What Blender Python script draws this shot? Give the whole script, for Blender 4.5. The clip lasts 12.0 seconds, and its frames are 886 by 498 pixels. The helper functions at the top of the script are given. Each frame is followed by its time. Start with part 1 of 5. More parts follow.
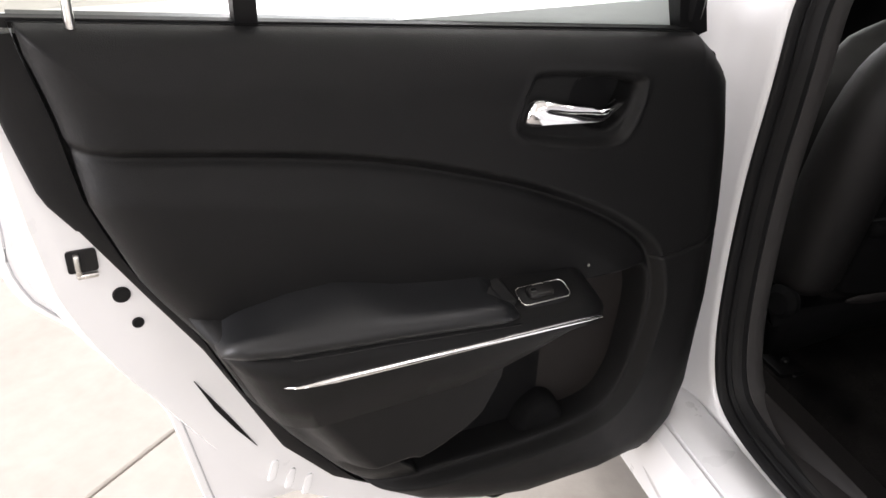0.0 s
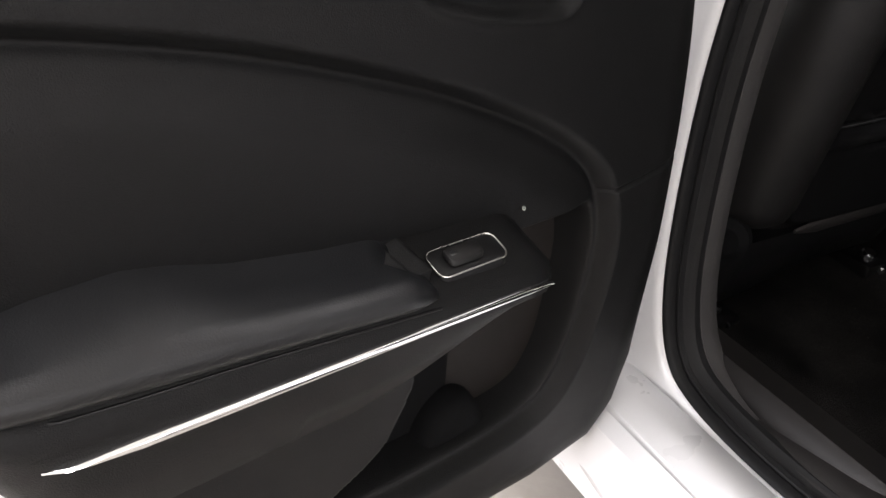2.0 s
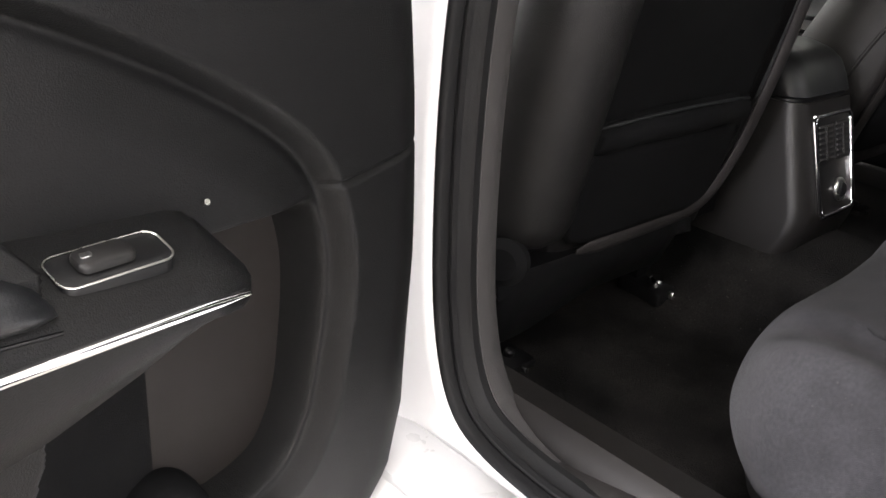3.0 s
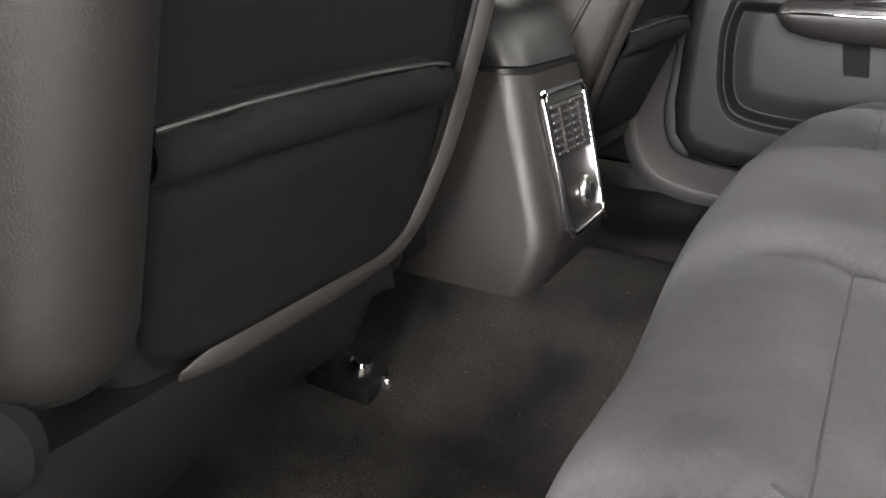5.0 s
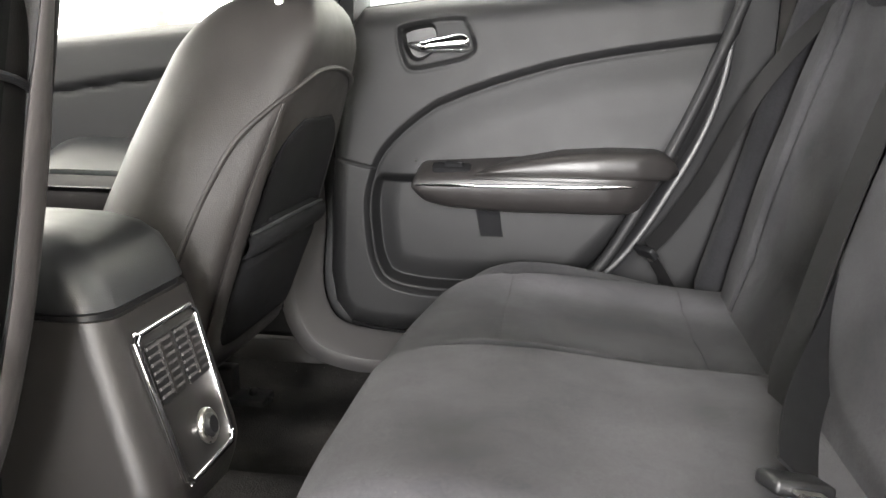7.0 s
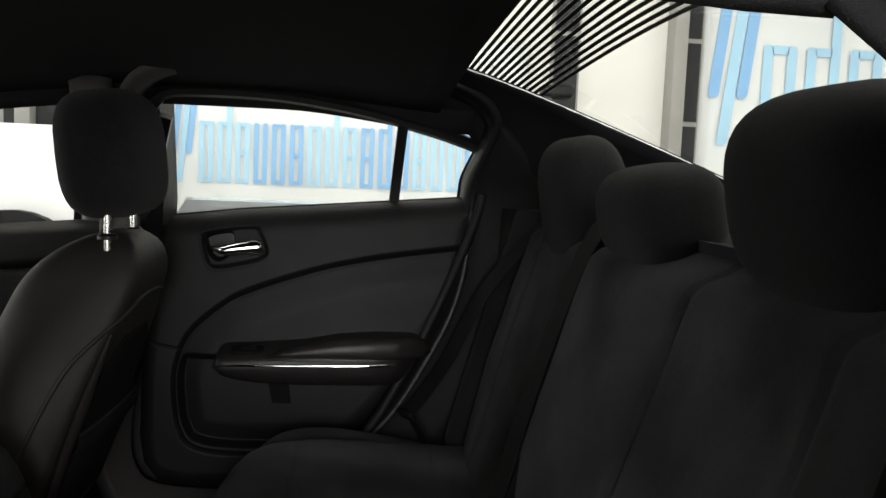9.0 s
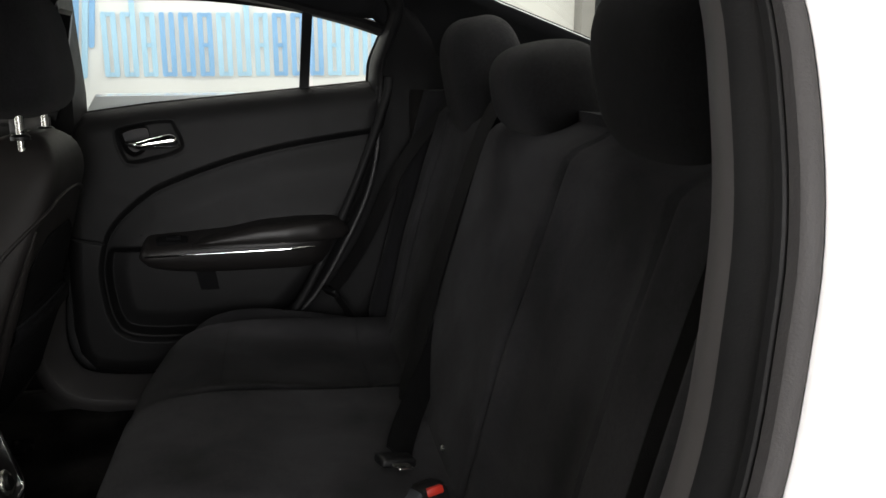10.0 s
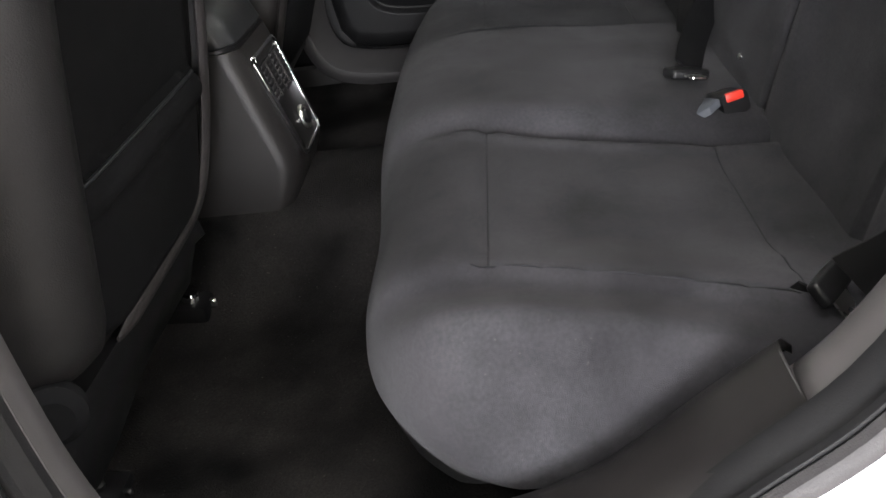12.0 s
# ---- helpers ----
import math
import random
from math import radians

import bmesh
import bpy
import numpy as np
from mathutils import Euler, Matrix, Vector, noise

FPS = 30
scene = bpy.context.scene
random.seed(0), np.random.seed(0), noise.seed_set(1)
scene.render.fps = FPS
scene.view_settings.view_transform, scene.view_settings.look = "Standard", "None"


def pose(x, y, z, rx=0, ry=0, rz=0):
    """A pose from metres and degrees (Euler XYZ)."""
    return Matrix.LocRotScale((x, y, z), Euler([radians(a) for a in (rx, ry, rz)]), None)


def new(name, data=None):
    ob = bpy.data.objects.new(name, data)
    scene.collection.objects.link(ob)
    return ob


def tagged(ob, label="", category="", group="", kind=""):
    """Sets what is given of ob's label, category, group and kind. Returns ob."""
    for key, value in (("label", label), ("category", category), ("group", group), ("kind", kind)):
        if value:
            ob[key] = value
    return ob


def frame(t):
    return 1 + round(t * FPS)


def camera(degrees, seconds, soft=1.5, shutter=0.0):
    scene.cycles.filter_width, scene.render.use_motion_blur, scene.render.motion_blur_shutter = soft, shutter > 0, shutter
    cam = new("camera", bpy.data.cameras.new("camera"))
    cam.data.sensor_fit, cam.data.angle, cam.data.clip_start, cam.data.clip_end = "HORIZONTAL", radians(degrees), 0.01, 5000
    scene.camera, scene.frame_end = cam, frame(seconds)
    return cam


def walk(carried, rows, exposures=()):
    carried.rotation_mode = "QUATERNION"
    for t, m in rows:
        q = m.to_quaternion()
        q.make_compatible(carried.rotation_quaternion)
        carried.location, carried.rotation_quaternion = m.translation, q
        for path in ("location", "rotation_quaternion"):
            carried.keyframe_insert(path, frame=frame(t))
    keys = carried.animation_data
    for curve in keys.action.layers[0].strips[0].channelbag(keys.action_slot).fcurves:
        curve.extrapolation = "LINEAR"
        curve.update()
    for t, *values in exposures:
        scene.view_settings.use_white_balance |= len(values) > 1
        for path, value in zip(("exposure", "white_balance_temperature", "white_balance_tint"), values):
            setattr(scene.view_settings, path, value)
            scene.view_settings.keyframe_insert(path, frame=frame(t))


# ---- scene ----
PATH = [
    (0.0, pose(-1.6006, -0.8004, 1.2482, 60.701, -2.157, -16.544)),
    (0.5, pose(-1.5946, -0.7576, 1.2243, 59.249, -2.339, -17.345)),
    (1.0, pose(-1.5815, -0.6824, 1.1921, 57.330, -2.849, -18.346)),
    (1.5, pose(-1.5660, -0.5741, 1.1367, 56.544, -3.567, -22.646)),
    (2.0, pose(-1.5234, -0.4868, 1.0575, 58.391, -3.783, -28.423)),
    (2.5, pose(-1.4687, -0.4446, 0.9943, 62.847, -4.164, -35.090)),
    (3.0, pose(-1.3771, -0.4383, 0.9113, 66.434, -4.144, -42.092)),
    (3.5, pose(-1.2192, -0.3845, 0.8796, 65.754, -3.208, -46.777)),
    (3.7, pose(-1.1630, -0.3669, 0.8694, 66.106, -3.028, -47.959)),
    (5.3, pose(-0.8753, -0.1941, 0.7568, 70.681, -2.551, -65.466)),
    (5.5, pose(-0.8446, -0.1929, 0.7635, 71.106, -2.640, -67.306)),
    (6.0, pose(-0.7970, -0.2227, 0.7857, 72.977, -2.358, -72.157)),
    (6.5, pose(-0.7751, -0.2529, 0.8230, 74.945, -2.168, -77.673)),
    (7.0, pose(-0.7943, -0.2894, 0.8694, 78.248, -0.977, -81.799)),
    (7.2, pose(-0.8122, -0.3003, 0.8915, 79.370, -1.081, -82.988)),
    (8.8, pose(-1.1003, -0.3279, 1.1003, 84.620, -2.355, -92.901)),
    (9.0, pose(-1.1229, -0.3348, 1.1055, 84.766, -2.452, -95.197)),
    (9.5, pose(-1.1783, -0.3634, 1.1085, 83.112, -2.754, -98.99)),
    (10.0, pose(-1.2227, -0.3530, 1.1101, 76.978, 0.134, -100.55)),
    (10.5, pose(-1.2025, -0.3714, 1.0496, 72.080, 2.634, -101.40)),
    (11.0, pose(-1.2129, -0.3551, 1.0145, 67.153, 3.310, -98.274)),
    (11.5, pose(-1.2229, -0.3075, 0.9875, 62.652, 4.499, -93.70)),
    (12.0, pose(-1.2370, -0.2515, 0.9453, 60.122, 7.201, -87.761)),
]
cam = camera(55.50, 12.0)
walk(cam, PATH, [(0.0,-0.5,6500,16),(1.5,-0.75,6500,17),(2.0,-0.25,6500,16),(2.5,0.45,6500,13),(3.0,0.88,6500,15),(3.5,0.95,6500,16),(5.3,2.75,6700,12),(7.2,2.85,6700,11),(8.8,-0.6,6700,11),(9.5,-0.5,6700,11),(10.5,-0.75,6600,10),(11.0,-0.35,6500,9),(11.5,0.3,6400,9),(12.0,1.25,6400,13)])

# ---- light ----
world = bpy.data.worlds.new("world")
scene.world = world
world.use_nodes = True
bg = world.node_tree.nodes["Background"]
bg.inputs["Color"].default_value = (0.85, 0.92, 1.0, 1)
bg.inputs["Strength"].default_value = 0.1


def area_lamp(name, at, size_x, size_y, watts, colour=(1.0, 0.97, 0.93), turn=(0, 0, 0)):
    lamp = bpy.data.lights.new(name, "AREA")
    lamp.shape, lamp.size, lamp.size_y, lamp.energy, lamp.color = "RECTANGLE", size_x, size_y, watts, colour
    ob = new(name, lamp)
    ob.matrix_world = pose(*at, *turn)
    return ob


# fluorescent rows of the hall, hung under the roof
for lx in (-6.0, -2.2, 2.2):
    for ly in (-6.0, 0.0, 6.0):
        area_lamp("hall_lamp", (lx, ly, 5.2), 0.5, 3.6, 125 if lx > 0 else 70, (1.0, 0.985, 0.97))
# area lamps added out of view to light the car from left, rear and front
area_lamp("fill_light", (-8.7, -0.4, 1.9), 4.2, 3.2, 1050, (0.97, 0.98, 1.0), (0, -90, 0))
area_lamp("fill_light", (-3.4, -8.7, 1.9), 7.0, 3.2, 220, (0.97, 0.98, 1.0), (90, 0, 0))
area_lamp("fill_light", (1.6, 8.7, 1.9), 6.0, 3.2, 600, (0.97, 0.98, 1.0), (-90, 0, 0))


# ---- materials ----
def mat(name, base, rough=0.5, metal=0.0, grain=0.0, grain_scale=600.0, vary=0.12, vary_scale=6.0, coat=0.0, sheen=0.0,
        spec=0.5, rough_vary=0.08, fine=0.0, fine_scale=180.0, specks=0.0, stretch=0.0):
    m = bpy.data.materials.new(name)
    m.use_nodes = True
    nt = m.node_tree
    b = nt.nodes["Principled BSDF"]
    b.inputs["Metallic"].default_value = metal
    b.inputs["Specular IOR Level"].default_value = spec
    b.inputs["Coat Weight"].default_value = coat
    b.inputs["Coat Roughness"].default_value = 0.06
    b.inputs["Sheen Weight"].default_value = sheen
    b.inputs["Sheen Roughness"].default_value = 0.45
    tc = nt.nodes.new("ShaderNodeTexCoord")
    n1 = nt.nodes.new("ShaderNodeTexNoise")
    n1.inputs["Scale"].default_value, n1.inputs["Detail"].default_value = vary_scale, 6
    nt.links.new(tc.outputs["Object"], n1.inputs["Vector"])
    mix = nt.nodes.new("ShaderNodeMix")
    mix.data_type = "RGBA"
    lo = [max(0, c * (1 - vary)) for c in base]
    hi = [min(1, c * (1 + vary)) for c in base]
    mix.inputs["A"].default_value, mix.inputs["B"].default_value = (*lo, 1), (*hi, 1)
    blotch = n1.outputs["Fac"]
    if stretch:
        # patches with a clearer outline
        st = nt.nodes.new("ShaderNodeMapRange")
        st.inputs["From Min"].default_value, st.inputs["From Max"].default_value = 0.5 - stretch, 0.5 + stretch
        nt.links.new(blotch, st.inputs["Value"])
        blotch = st.outputs["Result"]
    nt.links.new(blotch, mix.inputs["Factor"])
    colour = mix.outputs["Result"]
    if fine:
        # short fibres or pores, a scale below the blotches
        n4 = nt.nodes.new("ShaderNodeTexNoise")
        n4.inputs["Scale"].default_value, n4.inputs["Detail"].default_value = fine_scale, 4
        nt.links.new(tc.outputs["Object"], n4.inputs["Vector"])
        f = nt.nodes.new("ShaderNodeMapRange")
        f.inputs["From Min"].default_value, f.inputs["From Max"].default_value = 0.3, 0.7
        f.inputs["To Min"].default_value, f.inputs["To Max"].default_value = 1 - fine, 1 + fine
        nt.links.new(n4.outputs["Fac"], f.inputs["Value"])
        sc = nt.nodes.new("ShaderNodeVectorMath")
        sc.operation = "SCALE"
        nt.links.new(colour, sc.inputs[0])
        nt.links.new(f.outputs["Result"], sc.inputs["Scale"])
        colour = sc.outputs["Vector"]
    if specks:
        # lint and dust
        n5 = nt.nodes.new("ShaderNodeTexNoise")
        n5.inputs["Scale"].default_value, n5.inputs["Detail"].default_value = 260, 2
        nt.links.new(tc.outputs["Object"], n5.inputs["Vector"])
        th = nt.nodes.new("ShaderNodeMapRange")
        th.inputs["From Min"].default_value, th.inputs["From Max"].default_value = 0.70, 0.78
        th.inputs["To Max"].default_value = specks
        nt.links.new(n5.outputs["Fac"], th.inputs["Value"])
        dm = nt.nodes.new("ShaderNodeMix")
        dm.data_type = "RGBA"
        dm.inputs["B"].default_value = (0.16, 0.145, 0.13, 1)
        nt.links.new(colour, dm.inputs["A"])
        nt.links.new(th.outputs["Result"], dm.inputs["Factor"])
        colour = dm.outputs["Result"]
    nt.links.new(colour, b.inputs["Base Color"])
    rr = nt.nodes.new("ShaderNodeMapRange")
    rr.inputs["To Min"].default_value, rr.inputs["To Max"].default_value = max(0.02, rough - rough_vary), min(1, rough + rough_vary)
    n2 = nt.nodes.new("ShaderNodeTexNoise")
    n2.inputs["Scale"].default_value, n2.inputs["Detail"].default_value = vary_scale * 5, 4
    nt.links.new(tc.outputs["Object"], n2.inputs["Vector"])
    nt.links.new(n2.outputs["Fac"], rr.inputs["Value"])
    nt.links.new(rr.outputs["Result"], b.inputs["Roughness"])
    if grain:
        n3 = nt.nodes.new("ShaderNodeTexNoise")
        n3.inputs["Scale"].default_value, n3.inputs["Detail"].default_value = grain_scale, 3
        nt.links.new(tc.outputs["Object"], n3.inputs["Vector"])
        bump = nt.nodes.new("ShaderNodeBump")
        bump.inputs["Strength"].default_value, bump.inputs["Distance"].default_value = grain, 0.002
        nt.links.new(n3.outputs["Fac"], bump.inputs["Height"])
        nt.links.new(bump.outputs["Normal"], b.inputs["Normal"])
    return m


def glass_mat(name, tint=(0.9, 0.95, 0.93)):
    m = bpy.data.materials.new(name)
    m.use_nodes = True
    nt = m.node_tree
    for n in list(nt.nodes):
        nt.nodes.remove(n)
    out = nt.nodes.new("ShaderNodeOutputMaterial")
    tr, gl, mx, fr = (nt.nodes.new("ShaderNodeBsdf" + k) if k != "Mix" and k != "Fr" else None for k in ("Transparent", "Glossy", "Mix", "Fr"))
    mx, lw = nt.nodes.new("ShaderNodeMixShader"), nt.nodes.new("ShaderNodeLayerWeight")
    lw.inputs["Blend"].default_value = 0.5
    pw, fr = nt.nodes.new("ShaderNodeMath"), nt.nodes.new("ShaderNodeMath")
    pw.operation, fr.operation = "POWER", "MULTIPLY_ADD"
    pw.inputs[1].default_value, fr.inputs[1].default_value, fr.inputs[2].default_value = 5.0, 0.9, 0.05
    nt.links.new(lw.outputs["Facing"], pw.inputs[0])
    nt.links.new(pw.outputs[0], fr.inputs[0])
    tr.inputs["Color"].default_value = (*tint, 1)
    gl.inputs["Roughness"].default_value = 0.02
    nt.links.new(fr.outputs[0], mx.inputs["Fac"])
    nt.links.new(tr.outputs["BSDF"], mx.inputs[1])
    nt.links.new(gl.outputs["BSDF"], mx.inputs[2])
    nt.links.new(mx.outputs["Shader"], out.inputs["Surface"])
    return m


VINYL = mat("black_vinyl", (0.0058, 0.0058, 0.0060), 0.50, spec=0.18, grain=0.25, grain_scale=900)
LEATHER = mat("black_leather", (0.0097, 0.0101, 0.0111), 0.40, spec=0.35, grain=0.14, grain_scale=700)
HARD = mat("charcoal_plastic", (0.0110, 0.0100, 0.0097), 0.40, spec=0.28, grain=0.15, grain_scale=1400)
# lighter copy of GREY: light on the rear post's trim, put into its colour
GREY_LIT = mat("lit_grey_plastic", (0.080, 0.075, 0.075), 0.50, spec=0.4, grain=0.15, grain_scale=1400)
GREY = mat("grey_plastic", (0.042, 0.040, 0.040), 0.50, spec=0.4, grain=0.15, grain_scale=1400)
BLACK = mat("black_plastic", (0.0056, 0.0056, 0.0060), 0.40, spec=0.3, grain=0.1, grain_scale=1200)
GLOSS = mat("gloss_black_plastic", (0.009, 0.0085, 0.0085), 0.42, spec=0.35)
CLOTH = mat("charcoal_cloth", (0.0255, 0.0250, 0.0272), 0.95, spec=0.03, grain=0.5, grain_scale=1500, vary=0.40, vary_scale=7, stretch=0.16, sheen=0.050, fine=0.14, fine_scale=240, specks=0.12)
BROWN = mat("dark_brown_plastic", (0.0075, 0.0058, 0.0050), 0.55, spec=0.22, grain=0.15, grain_scale=1200)
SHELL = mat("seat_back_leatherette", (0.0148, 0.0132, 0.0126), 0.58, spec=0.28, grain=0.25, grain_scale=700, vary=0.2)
# darker copy of SHELL: the left front seat's shade, put into its colour
SHELL_SHADED = mat("shaded_seat_leatherette", (0.0082, 0.0078, 0.0078), 0.56, spec=0.2, grain=0.2, grain_scale=700, vary=0.2)
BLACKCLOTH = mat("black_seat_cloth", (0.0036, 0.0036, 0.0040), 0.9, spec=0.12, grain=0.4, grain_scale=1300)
CLOTH_LIGHT = mat("charcoal_cloth_bolster", (0.0130, 0.0129, 0.0140), 0.94, spec=0.06, grain=0.5, grain_scale=1500, vary=0.6, vary_scale=8, sheen=0.05, fine=0.2, fine_scale=240)
CARPET = mat("black_carpet", (0.0044, 0.0040, 0.0038), 1.0, spec=0.15, grain=1.0, grain_scale=420, vary=2.6, vary_scale=9, fine=0.5, fine_scale=320, specks=0.35, stretch=0.17)
HEADLINER = mat("dark_headliner_felt", (0.0099, 0.0102, 0.0110), 0.95, spec=0.2, grain=0.4, grain_scale=900, vary=0.2)
WEBBING = mat("black_webbing", (0.0062, 0.0060, 0.0062), 0.75, spec=0.15, grain=0.6, grain_scale=1100)
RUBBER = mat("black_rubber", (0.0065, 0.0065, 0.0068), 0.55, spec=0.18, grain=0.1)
# greyer copy of the seal rubber, with the light on the lip painted in
RUBBER_LIT = mat("lit_rubber_lip", (0.0405, 0.0387, 0.0396), 0.6, spec=0.3, grain=0.2)
CHROME = mat("chrome", (0.82, 0.82, 0.83), 0.07, metal=1.0, vary=0.03, rough_vary=0.03)
STEEL = mat("bright_steel", (0.62, 0.61, 0.58), 0.28, metal=1.0)
PAINT = mat("white_car_paint", (0.80, 0.80, 0.81), 0.30, coat=0.7, vary=0.02, vary_scale=3)
FRAME = mat("grey_frame_plastic", (0.026, 0.0235, 0.0235), 0.5, spec=0.35, grain=0.15, grain_scale=1200)
ZINC = mat("pale_zinc_plating", (0.74, 0.73, 0.72), 0.38, metal=0.35, vary=0.06, vary_scale=60)
# flat grey that draws the shade of the hem line and bolt sockets
SHADE_GREY = mat("shade_grey", (0.42, 0.42, 0.43), 0.6)
STRAP = mat("blue_grey_sleeve", (0.045, 0.050, 0.060), 0.6, grain=0.2)
RED = mat("red_plastic", (0.62, 0.035, 0.02), 0.4)
CONCRETE = mat("pale_concrete", (0.47, 0.44, 0.405), 0.62, grain=0.3, grain_scale=60, vary=0.18, vary_scale=2.4, fine=0.05, fine_scale=22)
WALLPAINT = mat("white_wall_paint", (0.80, 0.79, 0.75), 0.8, grain=0.2, grain_scale=40, vary=0.06, vary_scale=1.2)
BANNER = mat("white_banner_vinyl", (0.83, 0.85, 0.85), 0.5, vary=0.03, vary_scale=2)
SKY_BLUE = mat("light_blue_print", (0.44, 0.71, 0.93), 0.5, vary=0.1, vary_scale=3)
MID_BLUE = mat("mid_blue_print", (0.27, 0.52, 0.84), 0.5, vary=0.1, vary_scale=3)
DARKGLASS = mat("dark_window_glass", (0.02, 0.022, 0.025), 0.08, vary=0.2)
STEELGREY = mat("grey_painted_steel", (0.32, 0.31, 0.29), 0.55, grain=0.1, grain_scale=80)
GLASS = glass_mat("window_glass")


# ---- mesh helpers ----
def part(name, bm, material, parent=None, label="", sharp=38, solid=0.0):
    me = bpy.data.meshes.new(name)
    bmesh.ops.recalc_face_normals(bm, faces=bm.faces)
    bm.to_mesh(me)
    bm.free()
    me.materials.append(material)
    me.polygons.foreach_set("use_smooth", [True] * len(me.polygons))
    me.set_sharp_from_angle(angle=radians(sharp))
    ob = new(name, me)
    if parent is not None:
        ob.parent = parent
        if parent.type == "EMPTY":
            ob.matrix_parent_inverse = Matrix.Translation(-parent.location)
    if solid:
        md = ob.modifiers.new("thickness", "SOLIDIFY")
        md.thickness, md.offset = solid, 0.0
    return tagged(ob, label=label) if label else ob


def thing(name, at, label, category, group="", kind=""):
    e = new(name)
    e.location = at
    e.empty_display_size = 0.05
    return tagged(e, label, category, group, kind)


def catmull(pts, n=8, closed=False):
    pts = [Vector(p) for p in pts]
    out, m = [], len(pts)
    for i in range(m if closed else m - 1):
        g = [pts[(i + k) % m] if closed else pts[min(max(i + k, 0), m - 1)] for k in (-1, 0, 1, 2)]
        for j in range(n):
            t = j / n
            out.append(0.5 * ((2 * g[1]) + (g[2] - g[0]) * t + (2 * g[0] - 5 * g[1] + 4 * g[2] - g[3]) * t * t
                              + (3 * g[1] - g[0] - 3 * g[2] + g[3]) * t ** 3))
    if not closed:
        out.append(pts[-1])
    return out


def loft(rings, closed=True, caps=True, bm=None, loop=False):
    bm = bm or bmesh.new()
    rows = [[bm.verts.new(p) for p in r] for r in rings]
    m = len(rows[0])
    for a, b in list(zip(rows, rows[1:])) + ([(rows[-1], rows[0])] if loop else []):
        for i in range(m if closed else m - 1):
            j = (i + 1) % m
            bm.faces.new((a[i], a[j], b[j], b[i]))
    if caps and closed and not loop:
        bm.faces.new(rows[0])
        bm.faces.new(list(reversed(rows[-1])))
    return bm


def box(x0, x1, y0, y1, z0, z1, r=0.0, seg=3, bm=None, turn=None):
    """A box with rounded edges."""
    own = bmesh.new()
    bmesh.ops.create_cube(own, size=1)
    for v in own.verts:
        v.co = Vector(((x0 + x1) / 2 + v.co.x * (x1 - x0), (y0 + y1) / 2 + v.co.y * (y1 - y0), (z0 + z1) / 2 + v.co.z * (z1 - z0)))
    if r:
        bmesh.ops.bevel(own, geom=own.edges[:], offset=r, segments=seg, profile=0.5, affect="EDGES")
    if turn is not None:
        bmesh.ops.transform(own, matrix=turn, verts=own.verts)
    if bm is None:
        return own
    me = bpy.data.meshes.new("tmp")
    own.to_mesh(me)
    own.free()
    bm.from_mesh(me)
    bpy.data.meshes.remove(me)
    return bm


def tube(path, r, sides=10, closed=False, flat=1.0, up=(0, 0, 1), bm=None):
    """A round or flattened bar along a path."""
    path = [Vector(p) for p in path]
    rings, m = [], len(path)
    for i, p in enumerate(path):
        a, b = path[(i - 1) % m if closed else max(i - 1, 0)], path[(i + 1) % m if closed else min(i + 1, m - 1)]
        t = (b - a).normalized()
        s = t.cross(Vector(up))
        s = s.normalized() if s.length > 1e-4 else t.orthogonal().normalized()
        u = s.cross(t)
        rr = r[i] if isinstance(r, (list, tuple)) else r
        rings.append([p + s * (rr * math.cos(k * 2 * math.pi / sides)) + u * (rr * flat * math.sin(k * 2 * math.pi / sides)) for k in range(sides)])
    return loft(rings, True, not closed, bm, loop=closed)


def ribbon(path, width, thick, across, bm=None):
    """A flat strap along a path; across gives the strap's width direction."""
    path = [Vector(p) for p in path]
    rings, m = [], len(path)
    for i, p in enumerate(path):
        t = (path[min(i + 1, m - 1)] - path[max(i - 1, 0)]).normalized()
        w = Vector(across)
        w = (w - t * w.dot(t)).normalized()
        n = t.cross(w)
        h, k = w * width / 2, n * thick / 2
        rings.append([p - h - k, p + h - k, p + h * 1.02, p + h + k, p - h + k, p - h * 1.02])
    return loft(rings, True, True, bm)


def rounded(w, h, r, n=5):
    """Outline of a rounded rectangle round 0, 0."""
    out = []
    for cx, cy, a0 in ((w / 2 - r, h / 2 - r, 0), (-w / 2 + r, h / 2 - r, 90), (-w / 2 + r, -h / 2 + r, 180), (w / 2 - r, -h / 2 + r, 270)):
        for k in range(n + 1):
            a = radians(a0 + 90 * k / n)
            out.append((cx + r * math.cos(a), cy + r * math.sin(a)))
    return out


def plate(outline, place, d0, d1, bm=None, edge=0.0):
    """An outline in two coordinates drawn out between two depths by place(a, b, d); edge rounds the far rim."""
    cx, cy = sum(p[0] for p in outline) / len(outline), sum(p[1] for p in outline) / len(outline)
    size = max(max(abs(p[0] - cx), abs(p[1] - cy)) for p in outline)
    def ring(d, shrink):
        k = 1 - shrink / size
        return [place(cx + (a - cx) * k, cy + (b - cy) * k, d) for a, b in outline]
    rings = [ring(d0, 0), ring(d1 - (edge if d1 > d0 else -edge), 0)]
    if edge:
        rings += [ring(d1 - (0.3 * edge if d1 > d0 else -0.3 * edge), 0.3 * edge), ring(d1, edge)]
    return loft(rings, True, True, bm)


def disc(centre, normal, r, thick, sides=20, bm=None, rim=0.0):
    c, n = Vector(centre), Vector(normal).normalized()
    a = n.orthogonal().normalized()
    b = n.cross(a)
    def ring(d, q):
        return [c + n * d + (a * math.cos(k * 2 * math.pi / sides) + b * math.sin(k * 2 * math.pi / sides)) * q for k in range(sides)]
    rings = [ring(0, r), ring(thick - rim, r)] + ([ring(thick, r - rim)] if rim else [])
    return loft(rings, True, True, bm)


